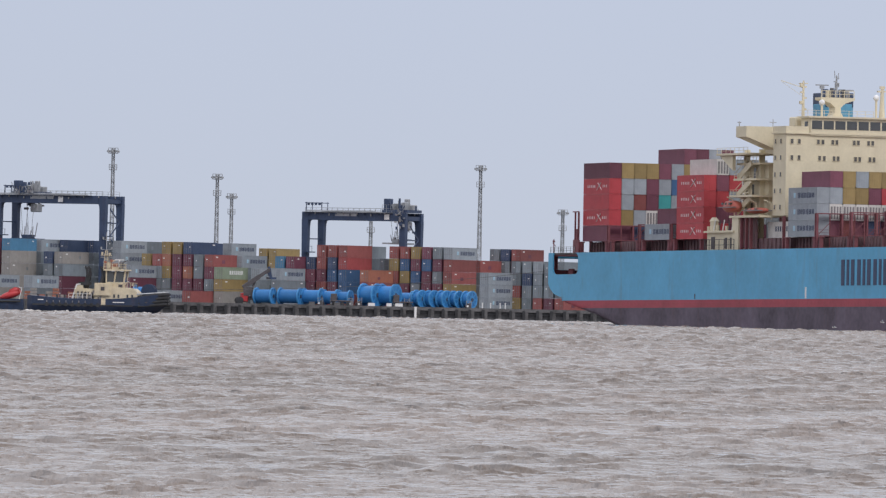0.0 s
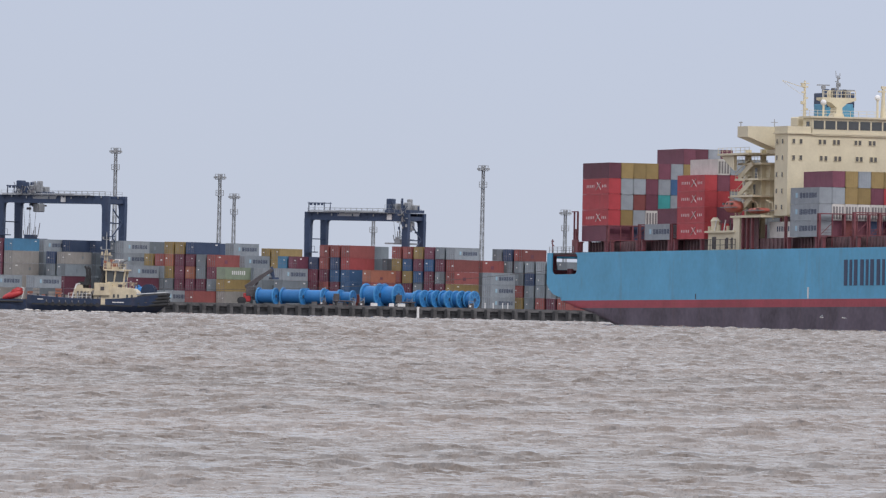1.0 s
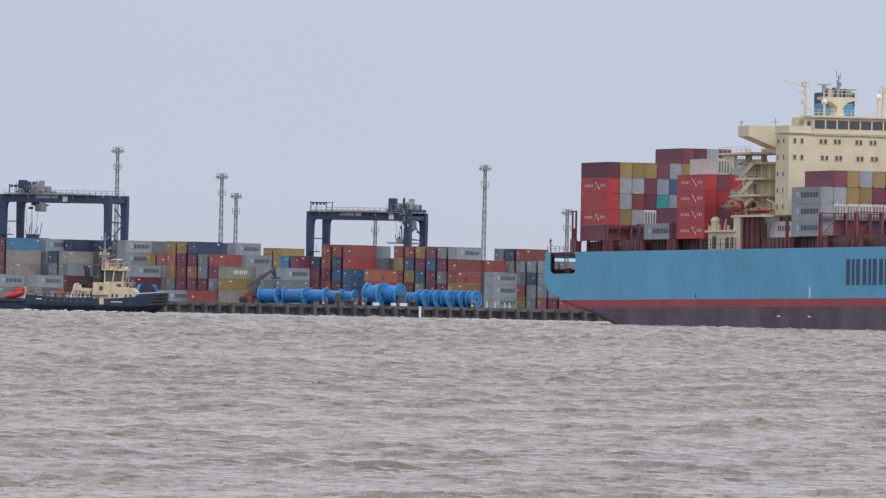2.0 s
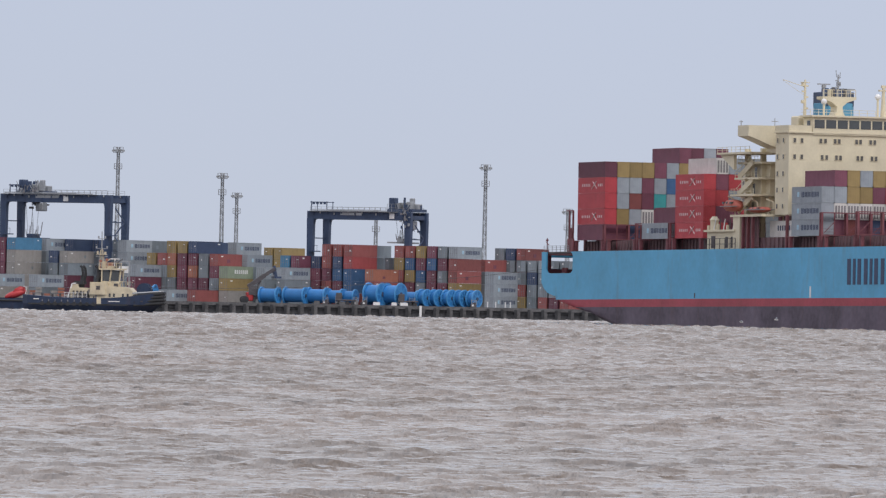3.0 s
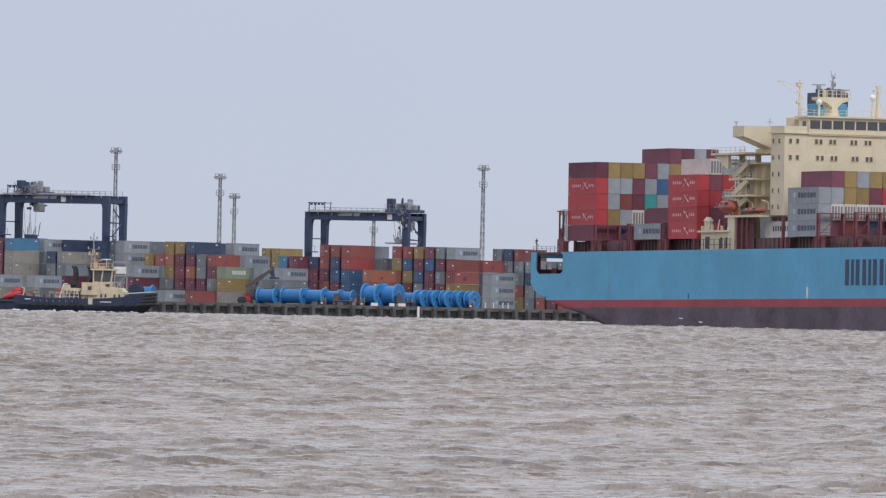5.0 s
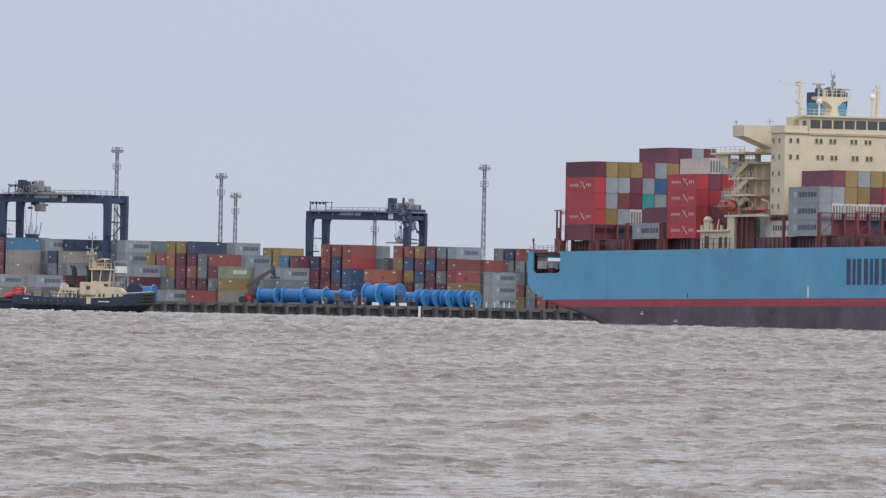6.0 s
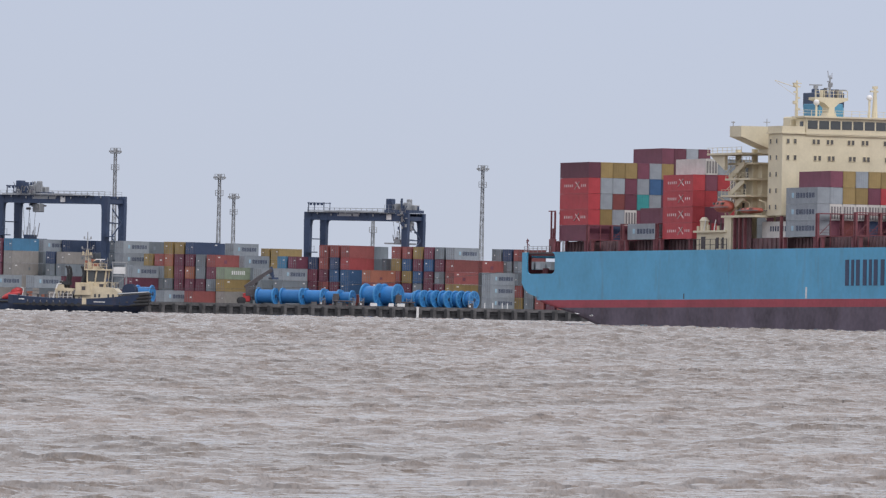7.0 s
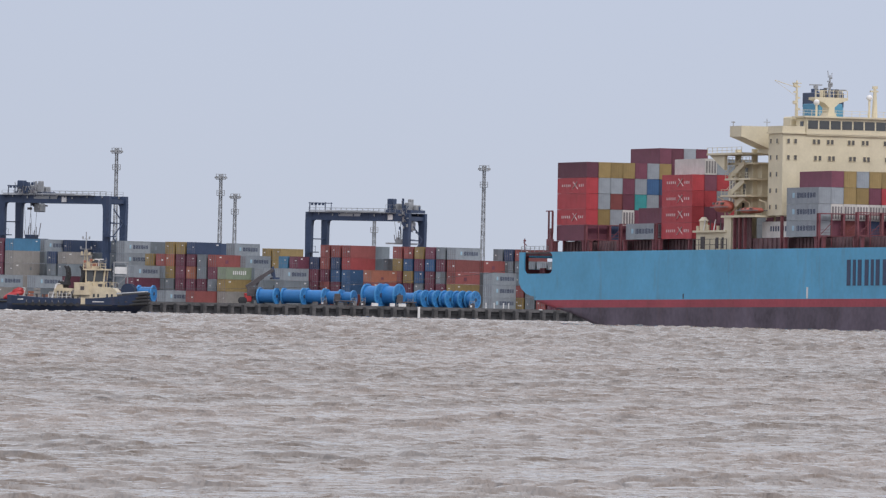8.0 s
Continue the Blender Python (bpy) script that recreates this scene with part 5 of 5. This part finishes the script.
def build_tug():
    tug = thing("tug", "navy-blue harbour tug with cream superstructure, moving astern", "tugboat")
    bm = bmesh.new()
    n = 26
    rings = []
    for i in range(n + 1):
        u = i / n
        x = -14.9 + 29.6 * u
        w = 5.4 * (1 - max(0, (0.1 - u) / 0.1) ** 2 * 0.35) * (1 - max(0, (u - 0.72) / 0.28) ** 2.4 * 0.85)
        top = 2.85 + 1.5 * max(0, (u - 0.55) / 0.45) ** 1.6 + 0.55 * max(0, (0.35 - u) / 0.35) ** 1.5
        fl = 1 - 0.25 * max(0, (u - 0.6) / 0.4)
        q = max(0, u - 0.7) / 0.3
        row = []
        for s in (-1, 1):
            pts = [(x - 4.0 * q, s * w * 0.62 * fl, -1.5), (x - 2.6 * q, s * w * 0.88 * fl, 0.2), (x - 0.9 * q, s * w, 1.6), (x, s * w, top), (x, s * (w - 0.35), top)]
            row += pts if s < 0 else pts[::-1]
        rings.append([bm.verts.new(p) for p in row])
    for i in range(n):
        for j in range(9):
            bm.faces.new((rings[i][j], rings[i + 1][j], rings[i + 1][j + 1], rings[i][j + 1]))
    bm.faces.new(rings[0])
    bm.faces.new(rings[-1][::-1])
    hull = part("hull", bm, M_TUG, tug, "navy-blue hull")
    # rubbing strake and bow fender rolls
    for z in (1.5,):
        bm = bmesh.new()
        box(bm, -3, -5.45, z, 21, 0.3, 0.3)
        part("rubbing_strake", bm, M_TYRE, hull)
    for k in range(4):
        bm = bmesh.new()
        tube(bm, (8.6, -4.9, 1.5 + k * 0.62), (14.3, -1.8, 2.0 + k * 0.68), 0.33)
        tube(bm, (14.3, -1.8, 2.0 + k * 0.68), (14.3, 1.8, 2.0 + k * 0.68), 0.33)
        tube(bm, (14.3, 1.8, 2.0 + k * 0.68), (8.6, 4.9, 1.5 + k * 0.62), 0.33)
        part("bow_fender", bm, M_TYRE, hull, "black rubber bow fender")
    for i in range(9):
        bm = bmesh.new()
        tube(bm, (-10.5 + i * 1.35, -5.7, 1.55), (-10.5 + i * 1.35, -5.35, 1.55), 0.42, n=14)
        part("tyre_fender", bm, M_TYRE, hull)
    for i in range(7):
        bm = bmesh.new()
        box(bm, -10.5 + i * 1.35, -5.43, 2.2, 0.16, 0.12, 0.4)
        part("freeing_port", bm, M_ROD, hull)
    for x, w in ((-11.8, 1.2), (4.6, 2.4)):
        bm = bmesh.new()
        box(bm, x, -5.46, 2.5 if x < 0 else 2.2, w, 0.06, 0.18)
        part("name_bar", bm, M_MARK_W, hull)
    bm = bmesh.new()
    box(bm, -1.5, 0, 2.3, 24, 9.2, 0.2)
    part("deck", bm, M_DARK, tug)
    # deckhouse, in steps
    bm = bmesh.new()
    prism(bm, [(-0.8, 2.4), (8.9, 2.4), (8.3, 4.3), (7.4, 5.1), (3.0, 5.5), (2.9, 6.2), (-0.8, 6.2)], -3.4, 3.4)
    house = part("deckhouse", bm, M_TUGCREAM, tug, "cream deckhouse")
    bm = bmesh.new()
    prism(bm, [(-0.9, 3.6), (2.6, 3.6), (2.2, 5.9), (-0.3, 6.1)], -3.9, -3.4)
    part("side_locker", bm, M_TUGCREAM, house)
    bm = bmesh.new()
    box(bm, 1.0, -3.92, 5.0, 0.8, 0.06, 0.8)
    part("funnel_emblem", bm, M_DARK, house)
    for x in (3.4, 4.3, 6.2, 7.2):
        bm = bmesh.new()
        box(bm, x, -3.42, 3.5, 0.4, 0.1, 0.7)
        part("window", bm, M_GLASS, house)
    bm = bmesh.new()
    box(bm, 4.6, -3.0, 5.6, 0.8, 0.5, 0.7)
    part("vent", bm, M_DARK, house)
    bm = bmesh.new()
    prism(bm, [(-5.4, 2.4), (-0.8, 2.4), (-0.8, 4.9), (-3.2, 5.0), (-3.4, 5.7), (-4.4, 5.7), (-5.0, 4.6)], -2.8, 2.8)
    casing = part("engine_casing", bm, M_TUGCREAM, tug, "cream engine casing")
    for k in range(5):
        bm = bmesh.new()
        box(bm, -4.3 + k * 0.75, -2.83, 3.6, 0.4, 0.08, 1.5)
        part("louvre", bm, M_CONC, casing)
    bm = bmesh.new()
    beam(bm, (-5.6, -2.9, 2.6), (-4.6, -2.9, 5.8), 0.25)
    beam(bm, (-4.6, -2.9, 5.8), (-3.8, -2.9, 5.9), 0.2)
    part("ladder_rail", bm, M_MARK_W, casing)
    # exhaust stacks, bent and black
    for y in (-2.0, 2.0):
        for x in (-3.4, -0.2):
            bm = bmesh.new()
            tube(bm, (x + 0.3, y, 5.0), (x + 0.95, y, 7.9), 0.34, 0.28)
            tube(bm, (x + 0.95, y, 7.8), (x + 0.75, y, 9.2), 0.28, 0.26)
            tube(bm, (x + 0.75, y, 9.1), (x + 0.35, y, 9.6), 0.26, 0.22)
            part("exhaust", bm, M_TYRE, tug, "black exhaust stack")
        bm = bmesh.new()
        box(bm, -3.3, y, 6.0, 1.9, 1.3, 0.7)
        part("silencer", bm, M_TYRE, tug)
    # wheelhouse on its pedestal
    bm = bmesh.new()
    prism(bm, [(1.6, 5.4), (4.8, 5.4), (5.2, 6.4), (1.4, 6.4)], -2.2, 2.2)
    box(bm, 3.5, 0, 8.95, 5.2, 5.4, 0.3)
    box(bm, 3.0, 0, 9.3, 3.0, 3.0, 0.5)
    wh = part("wheelhouse", bm, M_TUGCREAM, tug, "cream wheelhouse with large windows")
    for sx in (1.5, 3.2, 5.2):
        for sy in (-2.1, 2.1):
            bm = bmesh.new()
            beam(bm, (sx, sy, 6.3), (sx + (0.3 if sx > 2 else 0), sy * 1.08, 8.9), 0.26)
            part("window_post", bm, M_TUGCREAM, wh)
    for x, w in ((2.35, 1.4), (4.25, 1.7)):
        for y in (-2.15, 2.15):
            bm = bmesh.new()
            box(bm, x, y, 7.6, w, 0.08, 2.2)
            part("pane", bm, M_GLASS, wh)
    for x in (1.4, 5.35):
        bm = bmesh.new()
        box(bm, x, 0, 7.6, 0.08, 4.0, 2.2)
        part("pane", bm, M_GLASS, wh)
    bm = bmesh.new()
    for x in (1.0, 1.9, 2.8, 3.7, 4.6, 5.6):
        beam(bm, (x, -2.6, 9.1), (x, -2.6, 10.2), 0.09)
    for z in (9.6, 10.2):
        beam(bm, (1.0, -2.6, z), (5.8, -2.6, z), 0.08)
    part("roof_rail", bm, M_TUGCREAM, wh)
    for x in (1.9, 4.6):
        bm = bmesh.new()
        box(bm, x, -1.5, 9.9, 0.8, 0.8, 1.3)
        beam(bm, (x, -1.5, 10.4), (x + 1.2, -1.5, 11.0), 0.25)
        part("fire_monitor", bm, M_TUGCREAM if x < 3 else M_CONC, wh)
    bm = bmesh.new()
    tube(bm, (1.1, 0, 9.1), (1.1, 0, 16.8), 0.17, 0.09)
    tube(bm, (2.3, 0, 9.1), (1.2, 0, 13.0), 0.08)
    for z, w in ((13.2, 2.2), (15.3, 1.4)):
        beam(bm, (1.1 - w / 2, 0, z), (1.1 + w / 2, 0, z), 0.11)
        for k in (-1, 1):
            box(bm, 1.1 + k * w / 2, 0, z + 0.3, 0.28, 0.3, 0.5)
    box(bm, 1.1, 0, 11.6, 2.4, 0.3, 0.25)
    box(bm, 1.1, 0, 10.6, 1.2, 0.5, 0.6)
    part("mast", bm, M_STEEL, tug, "grey mast with lights")
    # lattice mast abaft the wheelhouse, deck gear
    bm = bmesh.new()
    for sx in (-0.5, 0.5):
        for sy in (-0.5, 0.5):
            beam(bm, (1.1 + sx, sy, 9.1), (1.1 + sx * 0.4, sy * 0.4, 13.0), 0.1)
    for k in range(5):
        z, w = 9.6 + k * 0.75, 0.5 - k * 0.06
        beam(bm, (1.1 - w, -w, z), (1.1 + w, -w, z + 0.6), 0.07)
        beam(bm, (1.1 - w, -w, z), (1.1 + w, -w, z), 0.08)
    box(bm, 1.1, 0, 12.0, 2.2, 1.2, 0.12)
    box(bm, 0.3, -0.4, 12.4, 0.35, 0.35, 0.6)
    box(bm, 1.9, -0.4, 12.3, 0.4, 0.35, 0.5)
    part("lattice_mast", bm, M_TUGCREAM, tug, "cream lattice mast")
    rnd = random.Random(12)
    for k in range(16):
        bm = bmesh.new()
        x, h = -5.0 + k * 0.36 + rnd.uniform(-0.2, 0.2), rnd.uniform(0.5, 1.5)
        box(bm, x, -2.9 - rnd.random() * 0.8, 2.5 + h / 2 + (rnd.random() * 1.8 if k % 2 else 0), rnd.uniform(0.15, 0.5), 0.4, h)
        part("deck_gear", bm, (M_CONC, M_TUGCREAM, M_DARK, M_ROD)[k % 4], tug)
    for k in range(7):
        bm = bmesh.new()
        x = 4.9 + k * 0.55
        box(bm, x, -2.6 + rnd.uniform(-0.3, 0.3), 5.6 + rnd.uniform(0, 0.4), 0.25, 0.3, rnd.uniform(0.3, 0.9))
        part("foredeck_fitting", bm, (M_DARK, M_TUGCREAM, M_ROD)[k % 3], tug)
    for x, z in ((1.2, 10.6), (2.5, 10.9), (4.4, 10.5), (5.4, 10.0)):
        bm = bmesh.new()
        box(bm, x, -2.0, z, 0.5, 0.5, 0.5)
        beam(bm, (x, -2.0, 9.1), (x, -2.0, z), 0.12)
        part("deck_lamp", bm, BOX["o"] if x < 3 else M_ROD, wh)
    # winch and rail forward
    bm = bmesh.new()
    tube(bm, (10.3, -1.8, 4.7), (10.3, 1.8, 4.7), 1.2, n=20)
    for y in (-1.9, 0, 1.9):
        tube(bm, (10.3, y - 0.12, 4.7), (10.3, y + 0.12, 4.7), 1.45, n=20)
    box(bm, 10.3, 0, 3.2, 2.6, 3.6, 1.6)
    part("tow_winch", bm, M_TUG, tug, "dark winch drum")
    bm = bmesh.new()
    for i in range(6):
        beam(bm, (4.6 + i * 0.7, -3.0, 5.2), (4.6 + i * 0.7, -3.0, 6.4), 0.08)
    beam(bm, (4.6, -3.0, 6.4), (8.1, -3.0, 6.3), 0.08)
    part("railing", bm, M_TUGCREAM, tug)
    bm = bmesh.new()
    box(bm, 1.4, -5.42, 2.2, 0.9, 0.1, 1.6)
    part("boarding_gate", bm, M_TUGCREAM, hull)
    bm = bmesh.new()
    for k in (-1, 1):
        tube(bm, (8.4, k * 5.0, 3.95), (14.0, k * 1.9, 4.45), 0.16, n=8)
    tube(bm, (14.0, -1.9, 4.45), (14.0, 1.9, 4.45), 0.16, n=8)
    part("gunwale_rail", bm, M_STEEL, hull, "pale gunwale rail")
    for x in (-12.6, -10.8, -8.6, -7.0):
        bm = bmesh.new()
        tube(bm, (x, -3.6, 2.3), (x, -3.6, 3.5), 0.22, n=10)
        tube(bm, (x, -3.6, 3.5), (x, -3.6, 3.6), 0.3, n=10)
        part("bitt", bm, M_DARK, tug)
    bm = bmesh.new()
    for k in range(6):
        beam(bm, (-6.0 + k * 0.95, -4.6, 2.4), (-6.0 + k * 0.95, -4.6, 3.9), 0.08)
    for z in (3.2, 3.9):
        beam(bm, (-6.0, -4.6, z), (-1.2, -4.6, z), 0.07)
    part("side_rail", bm, M_MARK_W, tug)
    bm = bmesh.new()
    box(bm, 3.2, -1.0, 9.9, 1.0, 0.9, 0.9)
    part("searchlight_box", bm, BOX["o"], wh)
    bm = bmesh.new()
    tube(bm, (3.9, 0, 9.5), (3.9, 0, 11.0), 0.14, n=8)
    box(bm, 3.9, 0, 11.1, 1.9, 0.3, 0.2)
    part("radar_scanner", bm, M_MARK_W, wh)
    for x in (0.9, 1.5, 5.6):
        bm = bmesh.new()
        tube(bm, (x, -1.8, 9.1), (x, -1.8, 12.6 - x * 0.2), 0.05, n=6)
        part("aerial", bm, M_STEEL, wh)
    # wash at the waterline
    rnd = random.Random(9)
    bm = bmesh.new()
    for i in range(70):
        x = rnd.uniform(-15, 12)
        hgt = 0.12 + 0.5 * abs(math.sin(x * 0.37 + 0.4) * math.sin(x * 1.13 + 2)) * (1.6 if abs(x) < 5 else 0.8)
        bmesh.ops.create_icosphere(bm, subdivisions=1, radius=1, matrix=Matrix.Translation((x, -5.6 - rnd.random() * 1.2, 0.1))
                                   @ Matrix.Diagonal((rnd.uniform(0.4, 1.1), 0.6, hgt * rnd.uniform(0.2, 0.75), 1)))
    part("bow_wash", bm, M_FOAM, tug, "white broken wash along the hull", True)
    return tug


tug = build_tug()


def build_workboat():
    """A dark hull moored at the quay, with a red rescue boat on its after deck."""
    boat = thing("workboat", "navy-blue workboat moored at the quay, red rescue boat aboard", "boat")
    bm = bmesh.new()
    n, rings = 14, []
    for i in range(n + 1):
        u = i / n
        x = -24.0 + 24.0 * u
        w = 3.8 * (1 - 0.75 * max(0, (0.3 - u) / 0.3) ** 2) * (1 - 0.25 * max(0, (u - 0.9) / 0.1))
        top = 2.7 + 1.2 * max(0, (0.4 - u) / 0.4) ** 1.5
        row = [(x, -w * 0.7, -1.5), (x, -w * 0.95, 0.4), (x, -w, top), (x, -w + 0.3, top), (x, w - 0.3, top), (x, w, top), (x, w * 0.95, 0.4), (x, w * 0.7, -1.5)]
        rings.append([bm.verts.new(p) for p in row])
    for i in range(n):
        for j in range(7):
            bm.faces.new((rings[i][j], rings[i + 1][j], rings[i + 1][j + 1], rings[i][j + 1]))
    bm.faces.new(rings[0])
    bm.faces.new(rings[-1][::-1])
    hull = part("hull", bm, M_TUG, boat, "navy-blue hull")
    bm = bmesh.new()
    tube(bm, (-22, -3.95, 2.2), (-0.6, -3.9, 2.2), 0.22)
    part("rubbing_strake", bm, M_TYRE, hull)
    bm = bmesh.new()
    bmesh.ops.create_uvsphere(bm, u_segments=20, v_segments=12, radius=1,
                              matrix=Matrix.Translation((-3.0, -1.6, 3.7)) @ Matrix.Rotation(radians(-18), 4, "Y") @ Matrix.Diagonal((2.7, 1.2, 0.85, 1)))
    prism(bm, [(-4.0, 3.6), (-1.0, 4.4), (-0.9, 5.3), (-2.0, 5.5), (-3.2, 4.9)], -2.4, -0.8)
    raft = part("rescue_boat", bm, M_RED, boat, "bright red rescue boat under its cover", True)
    bm = bmesh.new()
    beam(bm, (-1.0, -2.6, 2.6), (-0.4, -2.6, 5.2), 0.14)
    beam(bm, (-0.4, -2.6, 5.2), (-1.2, -2.6, 5.6), 0.12)
    part("davit", bm, M_MARK_W, boat, "white davit arm")
    bm = bmesh.new()
    for k in range(8):
        beam(bm, (-20 + k * 1.8, -3.5, 2.6), (-20 + k * 1.8, -3.5, 3.8), 0.07)
    beam(bm, (-20, -3.5, 3.8), (-7.4, -3.5, 3.8), 0.07)
    part("railing", bm, M_STEEL, boat)
    boat.matrix_basis = pose(-96.3, 2231.5, -0.45)


build_workboat()
TUG_ROWS = [(0.0, -70.75), (0.5, -71.05), (1.0, -71.36), (1.5, -71.7), (3.0, -72.75), (4.0, -73.4), (5.0, -74.05), (6.0, -74.65), (7.0, -75.2), (8.0, -75.7)]


# ---------- gulls low over the water ----------
def build_gull():
    gull = thing("gull", "white gull with grey wings flying low over the water", "bird", "gulls")
    bm = bmesh.new()
    bmesh.ops.create_uvsphere(bm, u_segments=12, v_segments=8, radius=1, matrix=Matrix.Diagonal((0.26, 0.09, 0.09, 1)))
    bmesh.ops.create_uvsphere(bm, u_segments=10, v_segments=6, radius=0.075, matrix=Matrix.Translation((0.27, 0, 0.05)))
    prism(bm, [(-0.22, 0.03), (-0.42, 0.0), (-0.42, -0.02), (-0.22, -0.03)], -0.07, 0.07)
    part("body", bm, M_MARK_W, gull, "", True)
    bm = bmesh.new()
    tube(bm, (0.33, 0, 0.04), (0.42, 0, 0.03), 0.025, 0.005, 6)
    part("beak", bm, BOX["y"], gull)
    wings = []
    for s in (-1, 1):
        bm = bmesh.new()
        a = [(0.12, 0.0), (0.16, 0.3), (0.0, 0.68), (-0.06, 0.66), (-0.08, 0.3), (-0.12, 0.0)]
        v0, v1 = [bm.verts.new((x, s * y, 0.012)) for x, y in a], [bm.verts.new((x, s * y, -0.012)) for x, y in a]
        bm.faces.new(v0)
        bm.faces.new(v1[::-1])
        for i in range(6):
            bm.faces.new((v0[i], v1[i], v1[(i + 1) % 6], v0[(i + 1) % 6]))
        wings.append((s, part("wing", bm, BOX["G"], gull, "grey wing")))
    return gull, wings


GULLS = [(build_gull(), [(0.0, 66.0, 0.5), (1.5, 60.5, 2.4), (3.0, 49.7, 0.9), (3.6, 51.3, 0.8), (4.0, 50.7, 0.8), (4.6, 44.9, 0.9), (5.8, 41.5, 0.8), (6.5, 29.8, 1.1), (7.0, 25.2, 1.6), (8.0, 16.5, 2.4)]),
         (build_gull(), [(0.0, 74.0, 1.5), (1.5, 64.0, 2.2), (3.0, 55.5, 1.4), (4.0, 48.3, 0.9), (4.6, 42.6, 1.3), (5.8, 35.1, 1.6), (6.5, 27.9, 2.8), (7.0, 22.8, 1.9), (8.0, 13.0, 3.0)])]


# ---------- towline from the tug's winch to the ship's quarter ----------
def build_towline():
    line = thing("towline", "pale towing rope stretched from the tug to the ship", "rope")
    L, n, sag = 232.6, 30, 1.5
    bm = bmesh.new()
    pts = [Vector((L * i / n, 0, -4 * sag * (i / n) * (1 - i / n))) for i in range(n + 1)]
    for p0, p1 in zip(pts, pts[1:]):
        tube(bm, p0, p1, 0.042, n=6)
    part("rope", bm, M_CONC, line)
    return line


towline = build_towline()


def towline_pose(t):
    turn = radians(float(np.interp(t, [r[0] for r in SHIP_ROWS], [r[1] for r in SHIP_ROWS])))
    sx = float(np.interp(t, [r[0] for r in SHIP_ROWS], [r[2] for r in SHIP_ROWS])) - 19.6 * math.sin(turn)
    sy = 1708 + 100 * math.sin(turn) - 19.6 * math.cos(turn)
    a = Vector((float(np.interp(t, [r[0] for r in TUG_ROWS], [r[1] for r in TUG_ROWS])) + 10.6, TUG_Y - 1.2, 5.2))
    d = Vector((sx + 0.6, sy, 9.9)) - a
    flat = math.hypot(d.x, d.y)
    return pose(*a, 0, -math.degrees(math.atan2(d.z, flat)), math.degrees(math.atan2(d.y, d.x)))


def motions():
    walk(ship, [(t, ship_pose(a, x)) for t, a, x in SHIP_ROWS])
    for ob, m in ABOARD:
        walk(ob, [(t, ship_pose(a, x) @ m) for t, a, x in SHIP_ROWS])
    walk(tug, [(t, pose(x, TUG_Y, -0.15 + 0.04 * math.sin(t * 1.9), 0, 0.25 * math.sin(t * 1.3), -6)) for t, x in TUG_ROWS])
    for k, ((gull, wings), rows) in enumerate(GULLS):
        walk(gull, [(t, pose(x, 1600, z, 0, 0, 172)) for t, x, z in rows])
        for s, wing in wings:
            walk(wing, [(i * 0.2, pose(0, s * 0.05, 0.03, s * (12 + 26 * math.sin(i * 1.7 + k)))) for i in range(41)])
    walk(towline, [(t * 1.0, towline_pose(t)) for t in range(9)])
    walk(waves, [(0.0, pose(4.4, -2.0, 0)), (4.0, pose(0.0, 0.0, 0)), (8.0, pose(-4.4, 2.0, 0))])


motions()
